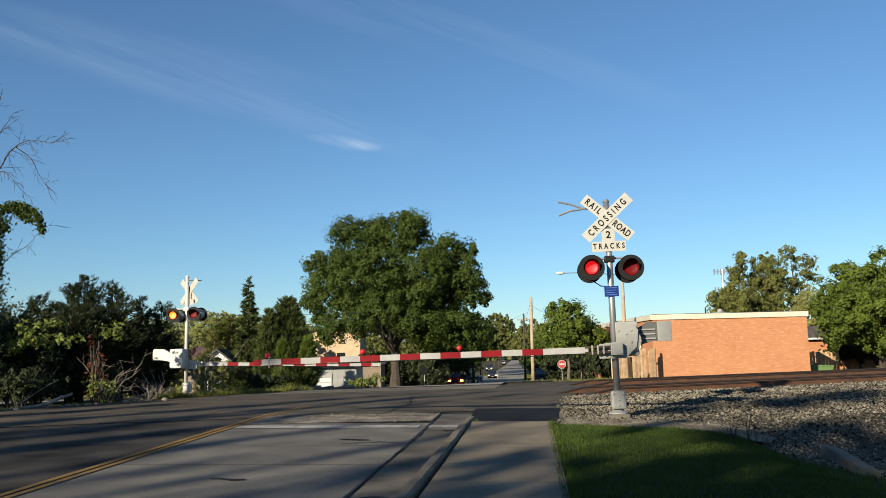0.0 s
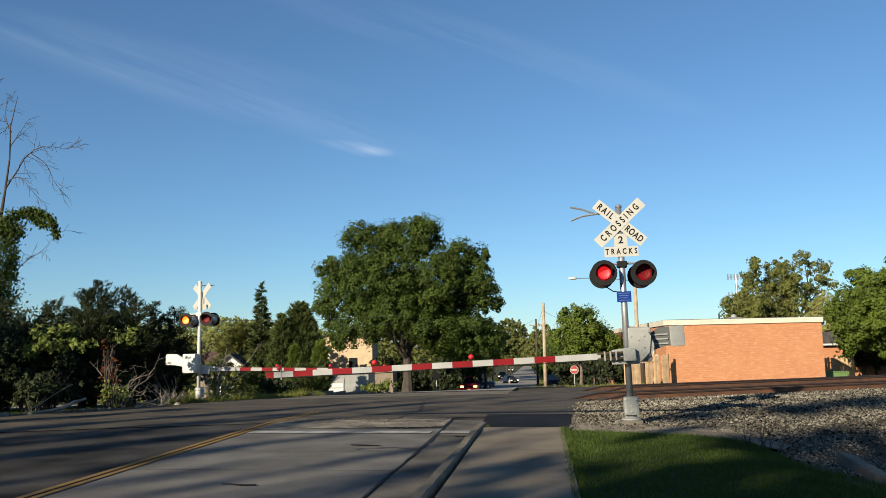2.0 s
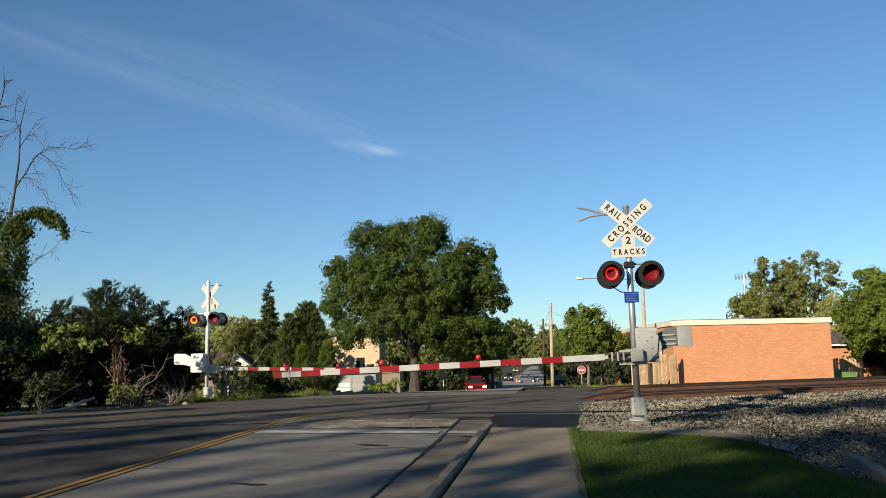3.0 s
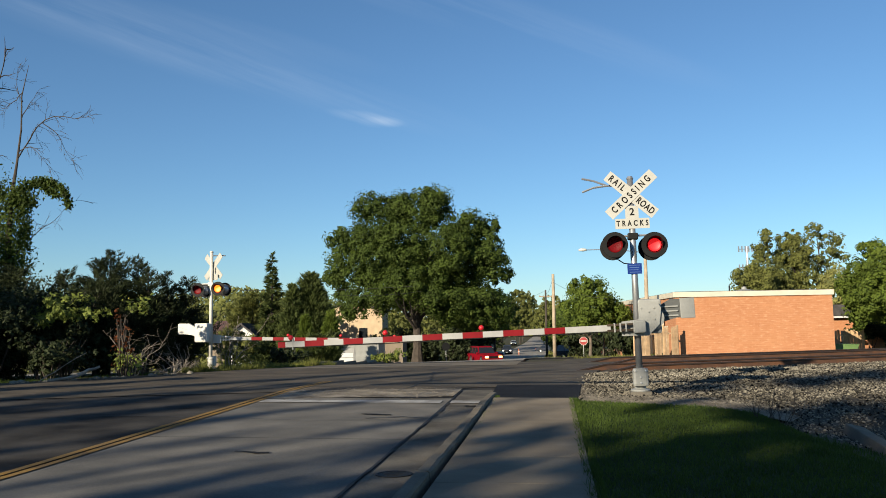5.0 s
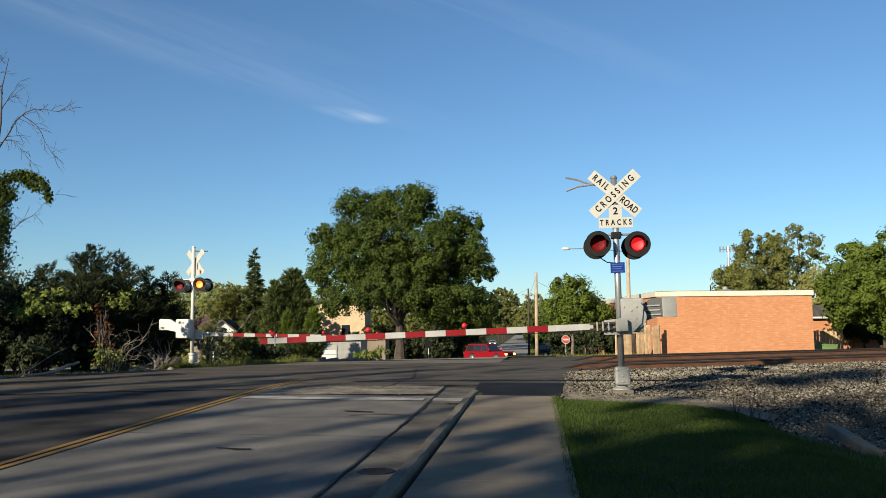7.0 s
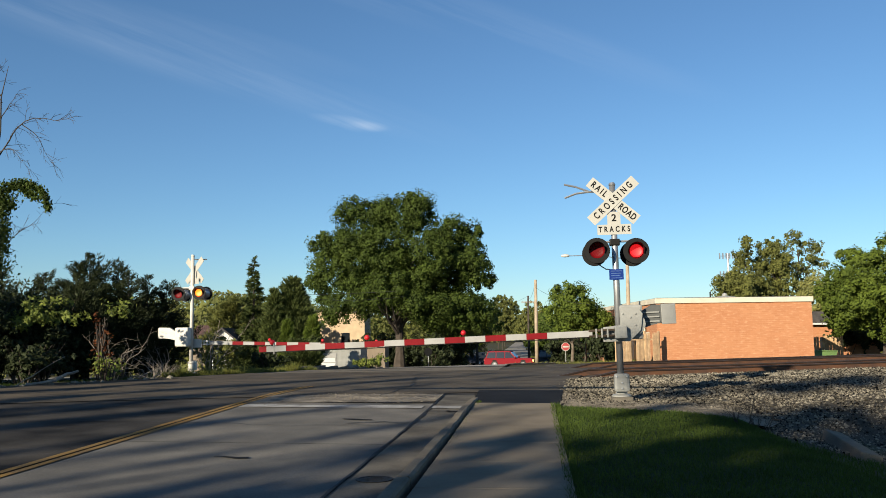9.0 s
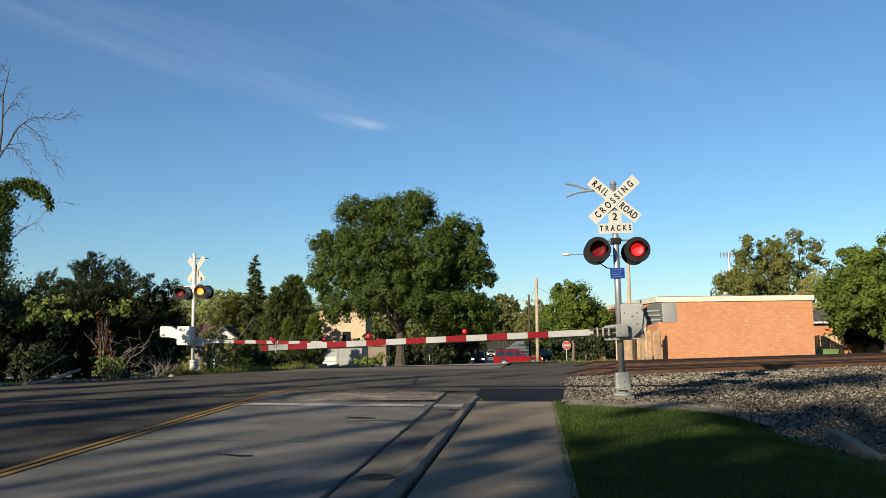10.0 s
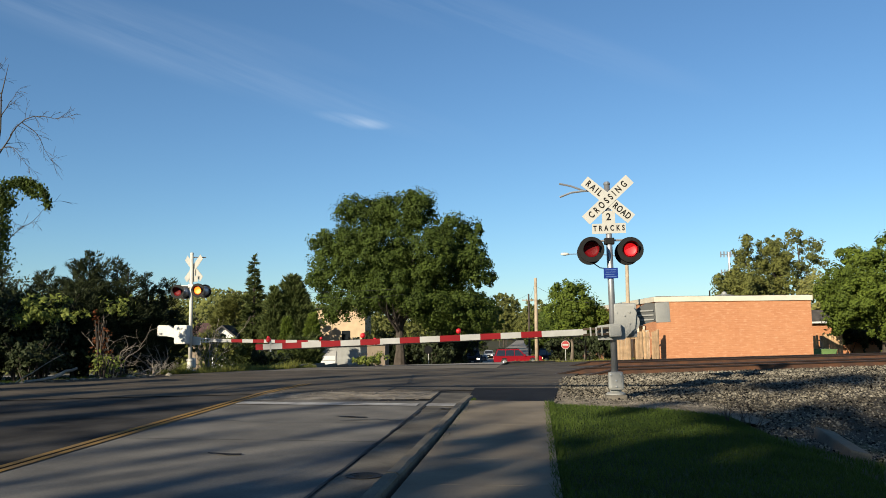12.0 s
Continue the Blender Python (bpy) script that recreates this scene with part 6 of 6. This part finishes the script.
stop_sign(10.95, 72, -6, 1.75, "red octagonal stop sign on a steel post")
stop_sign(-0.9, 74, 10, 1.75, "back of a road sign on a post, blackened for shade", False)
small = thing("small_sign", pose(5.2, 118, gz(5.2, 118) - 0.1), "small white notice on a post", "road sign", "road signs")
part("post", tubed([(0, 0.02, 0), (0, 0.02, 2.0)], 0.03, 6), GALV, small)
part("plate", boxed(-0.3, 0.3, -0.01, 0.0, 1.5, 2.2), SIGN_WHITE, small)
post = thing("marker_post", pose(11.2, 150, gz(11.2, 150) - 0.1) @ Matrix.Scale(0.5, 4), "orange and white marker post by the road", "road sign", "road signs")
part("post", boxed(-0.12, 0.12, -0.12, 0.12, 0, 2.2, 0.02), ORANGE, post)
part("band", boxed(-0.3, 0.3, -0.14, 0.14, 1.1, 1.5, 0.02), SIGN_WHITE, post)
tower = thing("mobile_mast", pose(70.3, 200, -3), "distant steel mobile phone mast with panels", "mast")
part("pole", tubed([(0, 0, 0), (0, 0, 23.2)], [0.4, 0.25], 8), GALV, tower)
for zz in (22.6, 18.2):
    rack = part("platform", tubed([(-2.0, 0, zz), (2.0, 0, zz)], 0.08, 6), GALV, tower)
    for dx in (-2.0, -1.2, -0.4, 0.4, 1.2, 2.0):
        part("aerial_panel", boxed(dx - 0.14, dx + 0.14, -0.3, -0.1, zz - 0.7, zz + 0.7), GALV, rack)

# far kerb and pavement, where the side street meets the road
island = thing("kerb_far", Matrix(), "pale concrete kerb at the side street", "kerb", kind="structure")
for k in range(10):
    x0, y0 = 4.2 + 0.9 * k, 52.0 + 1.2 * k
    bm = boxed(0, 1.5, -0.1, 0.1, -0.15, 0.14, 0.02)
    part("kerb_stone", bm, KERB, island, "", pose(x0, y0, gz(x0, y0), 0, 0, 53))
side = patch("side_street", [(-60, 76), (60, 76), (60, 90), (-60, 90)], 0.013, FAR_ROAD, 2.0)
tagged(side, "grey asphalt side street beyond the tracks", "road", kind="structure")
lefte = thing("kerb_left", Matrix(), "low concrete kerb along the verge", "kerb", kind="structure")
for k in range(12):
    p = on_road(-9.95, 34.0 + 2.5 * k)
    part("kerb_stone", boxed(-0.1, 0.06, 0, 2.46, -0.15, 0.13, 0.02), KERB, lefte, "", pose(p[0], p[1], gz(*p), 0, 0, yaw_road))

# ---- vehicles ----


def car(name, m, paint, label, length, width, height_, suv, lamps, lights_on=True):
    """A car facing -y: body and cabin with rounded sides, windows, wheels, lamps, bumpers."""
    t = thing(name, m, label, "car")
    L, W, H = length, width, height_
    sill, belt = 0.32, H * 0.58

    def lofted(outline, w_low, w_top, z_low, z_top):
        """A body from a side outline (y, z), narrower towards the top, with rounded edges."""
        bm = bmesh.new()
        sides = []
        for sgn in (-1, 1):
            ring = []
            for y, z in outline:
                f = (z - z_low) / (z_top - z_low)
                ring.append(bm.verts.new((sgn * (w_low + (w_top - w_low) * f) / 2, y, z)))
            sides.append(ring)
        n = len(outline)
        bm.faces.new(sides[0]), bm.faces.new(sides[1][::-1])
        for i in range(n):
            bm.faces.new((sides[0][i], sides[1][i], sides[1][(i + 1) % n], sides[0][(i + 1) % n]))
        bmesh.ops.bevel(bm, geom=bm.edges[:], offset=0.045, segments=2, affect="EDGES", clamp_overlap=True)
        return bm

    hood = belt - (0.02 if suv else 0.08)
    wf, wr = -L * 0.30, L * 0.28
    low = [(-L / 2, sill), (-L / 2 - 0.0, hood * 0.72), (-L / 2 + 0.10, hood), (-L * 0.20, belt), (L / 2 - 0.06, belt), (L / 2, belt * 0.75), (L / 2, sill)]
    body = part("body", lofted(low, W, W * 0.96, sill, belt), paint, t, smooth=False)
    if suv:
        cab = [(-L * 0.17, belt - 0.05), (-L * 0.03, H), (L * 0.42, H), (L * 0.485, belt - 0.05)]
    else:
        cab = [(-L * 0.22, belt - 0.05), (-L * 0.06, H), (L * 0.20, H), (L * 0.38, belt - 0.05)]
    cabin = part("cabin", lofted(cab, W * 0.95, W * 0.76, belt - 0.05, H), paint, t)
    # windows: windscreen, rear pane, and two or three panes a side, each set just proud of the cabin

    def side_pane(y0, y1, y2, y3, sgn):
        z0, z1 = belt + 0.03, H - 0.10

        def xw(z):
            return sgn * (0.004 + (W * 0.95 + (W * 0.76 - W * 0.95) * (z - belt + 0.05) / (H - belt + 0.05)) / 2)
        bm = bmesh.new()
        q = [bm.verts.new((xw(z), y, z)) for y, z in ((y0, z0), (y1, z0), (y2, z1), (y3, z1))]
        q2 = [bm.verts.new((v.co.x - sgn * 0.03, v.co.y, v.co.z)) for v in q]
        bm.faces.new(q)
        bm.faces.new(q2[::-1])
        for i in range(4):
            bm.faces.new((q[i], q[(i + 1) % 4], q2[(i + 1) % 4], q2[i]))
        return bm

    for sgn in (-1, 1):
        cuts = ((-L * 0.125, L * 0.065, L * 0.065, -L * 0.022), (L * 0.08, L * 0.245, L * 0.245, L * 0.08), (L * 0.26, L * 0.45, L * 0.41, L * 0.26)) if suv else ((-L * 0.18, L * 0.04, L * 0.04, -L * 0.055), (L * 0.055, L * 0.30, L * 0.19, L * 0.055))
        for c in cuts:
            part("window", side_pane(*c, sgn), GLASS, cabin, "dark side window")
        part("mirror", boxed(*sorted((sgn * W * 0.47, sgn * (W * 0.47 + 0.20))), -L * 0.16, -L * 0.13, belt, belt + 0.15, 0.02), paint, t)
        part("headlamp", boxed(*sorted((sgn * W * 0.27, sgn * W * 0.46)), -L / 2 - 0.02, -L / 2 + 0.06, hood * 0.66, hood * 0.86, 0.02), lamps, t, "lit headlamp")
        part("tail_lamp", boxed(*sorted((sgn * W * 0.38, sgn * W * 0.48)), L / 2 - 0.05, L / 2 + 0.015, belt * 0.72, belt * 0.98, 0.015), SIGN_RED, t, "red tail lamp")
    for nm, a, b_ in (("windscreen", cab[0], cab[1]), ("rear_window", cab[3], cab[2])):
        bm = bmesh.new()
        fr = -1 if nm == "windscreen" else 1
        vs = []
        for f, ww in ((0.14, 0.84), (0.86, 0.72)):
            y, z = a[0] + (b_[0] - a[0]) * f, a[1] + (b_[1] - a[1]) * f
            for sx in (-1, 1):
                vs.append((sx * W * ww / 2, y + fr * 0.012, z + 0.008))
        q = [bm.verts.new(vs[i]) for i in (0, 1, 3, 2)]
        q2 = [bm.verts.new((v.co.x, v.co.y - fr * 0.03, v.co.z - 0.01)) for v in q]
        bm.faces.new(q), bm.faces.new(q2[::-1])
        for i in range(4):
            bm.faces.new((q[i], q[(i + 1) % 4], q2[(i + 1) % 4], q2[i]))
        part(nm, bm, GLASS, cabin, "dark glass")
    part("front_bumper", boxed(-W * 0.49, W * 0.49, -L / 2 - 0.09, -L / 2 + 0.1, sill - 0.04, sill + 0.2, 0.05), paint if suv else BLACK, t)
    part("rear_bumper", boxed(-W * 0.49, W * 0.49, L / 2 - 0.1, L / 2 + 0.08, sill - 0.02, sill + 0.2, 0.05), BLACK, t)
    part("grille", boxed(-W * 0.25, W * 0.25, -L / 2 - 0.012, -L / 2 + 0.03, hood * 0.62, hood * 0.84, 0.01), BLACK, t)
    part("plate", boxed(-0.15, 0.15, -L / 2 - 0.105, -L / 2 - 0.09, sill + 0.02, sill + 0.14), SIGN_WHITE, t)
    if suv:
        for sgn in (-1, 1):
            part("roof_rail", tubed([(sgn * W * 0.34, L * 0.0, H + 0.05), (sgn * W * 0.34, L * 0.40, H + 0.05)], 0.018, 6), BLACK, t)
    rad = 0.36 if suv else 0.32
    for y in (wf, wr):
        for sgn in (-1, 1):
            mm = pose(sgn * (W / 2 - 0.10), y, rad, 0, 90 * sgn, 0)
            wh = part("wheel", lathe([(0.20, -0.11), (rad - 0.04, -0.11), (rad, -0.07), (rad, 0.07), (rad - 0.04, 0.115), (0.22, 0.115)], 22), TYRE, t, "black tyre on a bright rim", mm)
            part("rim", lathe([(0.0, 0.125), (0.06, 0.125), (0.10, 0.11), (0.20, 0.119), (0.225, 0.125), (0.235, 0.10)], 18), CHROME, wh, "bright metal rim")
        part("wheel_arch", lathe([(0.0, -W / 2 + 0.02), (rad + 0.07, -W / 2 + 0.02), (rad + 0.07, W / 2 - 0.0), (0, W / 2 - 0.0)], 20, pose(0, y, rad, 0, 90, 0)), BLACK, t)
    return t


suv = car("red_car", pose(2, 90, -1.9), CAR_RED, "bright red estate car with dark windows", 4.8, 1.78, 1.62, True, HEADLAMP_AMBER)
sedan_a = car("dark_car", pose(10, 170, -3.4), CAR_DARK, "dark saloon car turning off the road", 4.6, 1.75, 1.42, False, HEADLAMP)
sedan_b = car("dark_car", pose(10, 200, -3.4), CAR_DARK, "dark blue car with lit headlamps", 4.4, 1.78, 1.65, True, HEADLAMP)
sedan_c = car("grey_car", pose(10, 260, -3.4), CAR_GREY, "grey saloon car with lit headlamps", 4.5, 1.75, 1.45, False, HEADLAMP)
for x, y, yaw, p in ((19.0, 84, 100, CAR_DARK), (16.2, 80, 80, CAR_DARK), (5.2, 132, 95, CAR_GREY), (13.8, 98, 82, CAR_DARK), (3.9, 112, 96, CAR_DARK)):
    k = car("parked_car", pose(x, y, gz(x, y) + 0.02, 0, 0, yaw), p, "dark parked car beside the street" if p is CAR_DARK else "grey parked car beside the street", 4.6, 1.8, 1.6, True, CHROME)

# ---- what moves ----


def flash_rows(side):
    """The bulb stands back in its case while dark and comes forward to the glass while lit."""
    dark, lit = pose(0, 0.06, 0), pose(0, -0.012, 0)
    rows = []
    edges = []
    for k in range(-1, 12):
        edges += [(0.34 + 1.045 * k, 1), (0.90 + 1.045 * k, 0)]
    for t, now in edges:
        a, b = (lit, dark) if now else (dark, lit)
        if side == 1:
            a, b = b, a
        for q, m in ((t - 0.04, a), (t + 0.04, b)):
            if 0.0 < q < 12.0:
                rows.append((q, m))
    rows.insert(0, (0.0, rows[0][1]))
    rows.append((12.0, rows[-1][1]))
    return rows


def drive(car_ob, rows):
    """rows: seconds, x, y, yaw; the car keeps to the road's height."""
    walk(car_ob, [(t, pose(x, y, gz(x, y) + 0.02, 0, 0, yaw)) for t, x, y, yaw in rows])


def motions():
    for bulb, side in BULBS:
        walk(bulb, flash_rows(side))

    def rest(a):
        return pose(0.0, -0.28, 1.26, 0, a, 0)
    walk(near_arm, [(0.0, rest(-0.75)), (0.2, rest(-1.4)), (0.4, rest(-1.85)), (0.6, rest(-1.95)), (12.0, rest(-1.95))])
    walk(far_arm, [(0.0, rest(-1.5)), (12.0, rest(-1.5))])
    drive(suv, [(0.0, 2.0, 90, 4), (1.5, 1.9, 85, 4), (3.0, 1.9, 79, 6), (4.0, 2.2, 77.5, 9), (5.0, 2.6, 77, 18), (5.5, 2.95, 77, 26), (6.0, 3.5, 77.5, 31), (6.5, 4.0, 78, 40), (7.0, 4.75, 78.7, 50), (8.0, 6.0, 80, 62), (9.0, 6.95, 81.5, 73), (10.0, 7.75, 83, 84), (10.5, 8.0, 83.3, 86), (11.0, 7.9, 83.3, 87), (12.0, 7.85, 83.3, 87)])
    drive(sedan_a, [(0.0, 10.6, 154, -4), (1.0, 10.9, 155, -4), (1.5, 11.4, 156, 0), (2.0, 11.8, 158, 20), (2.5, 13.2, 161, 50), (3.0, 14.2, 164, 75), (5.0, 18.6, 172, 82), (5.5, 19.6, 173, 84), (6.0, 20.8, 173, 86), (6.5, 22.6, 173, 88), (8.0, 29.0, 173, 88), (12.0, 44.0, 174, 88)])
    drive(sedan_b, [(0.0, 15.2, 232, -7), (3.0, 12.2, 186, -7), (5.0, 9.6, 157, -7), (5.5, 9.1, 150, -7), (6.0, 8.6, 144, -7), (7.0, 7.4, 134, -6), (9.0, 5.6, 114, -5), (10.0, 4.9, 106, -4), (10.5, 4.7, 103, -4), (11.0, 4.4, 100, -4), (12.0, 3.9, 96, -4)])
    drive(sedan_c, [(0.0, 27.0, 330, -7), (7.0, 14.6, 225, -7), (9.0, 12.0, 190, -7), (10.5, 10.1, 165, -7), (11.0, 9.5, 160, -7), (12.0, 9.0, 152, -7)])


motions()
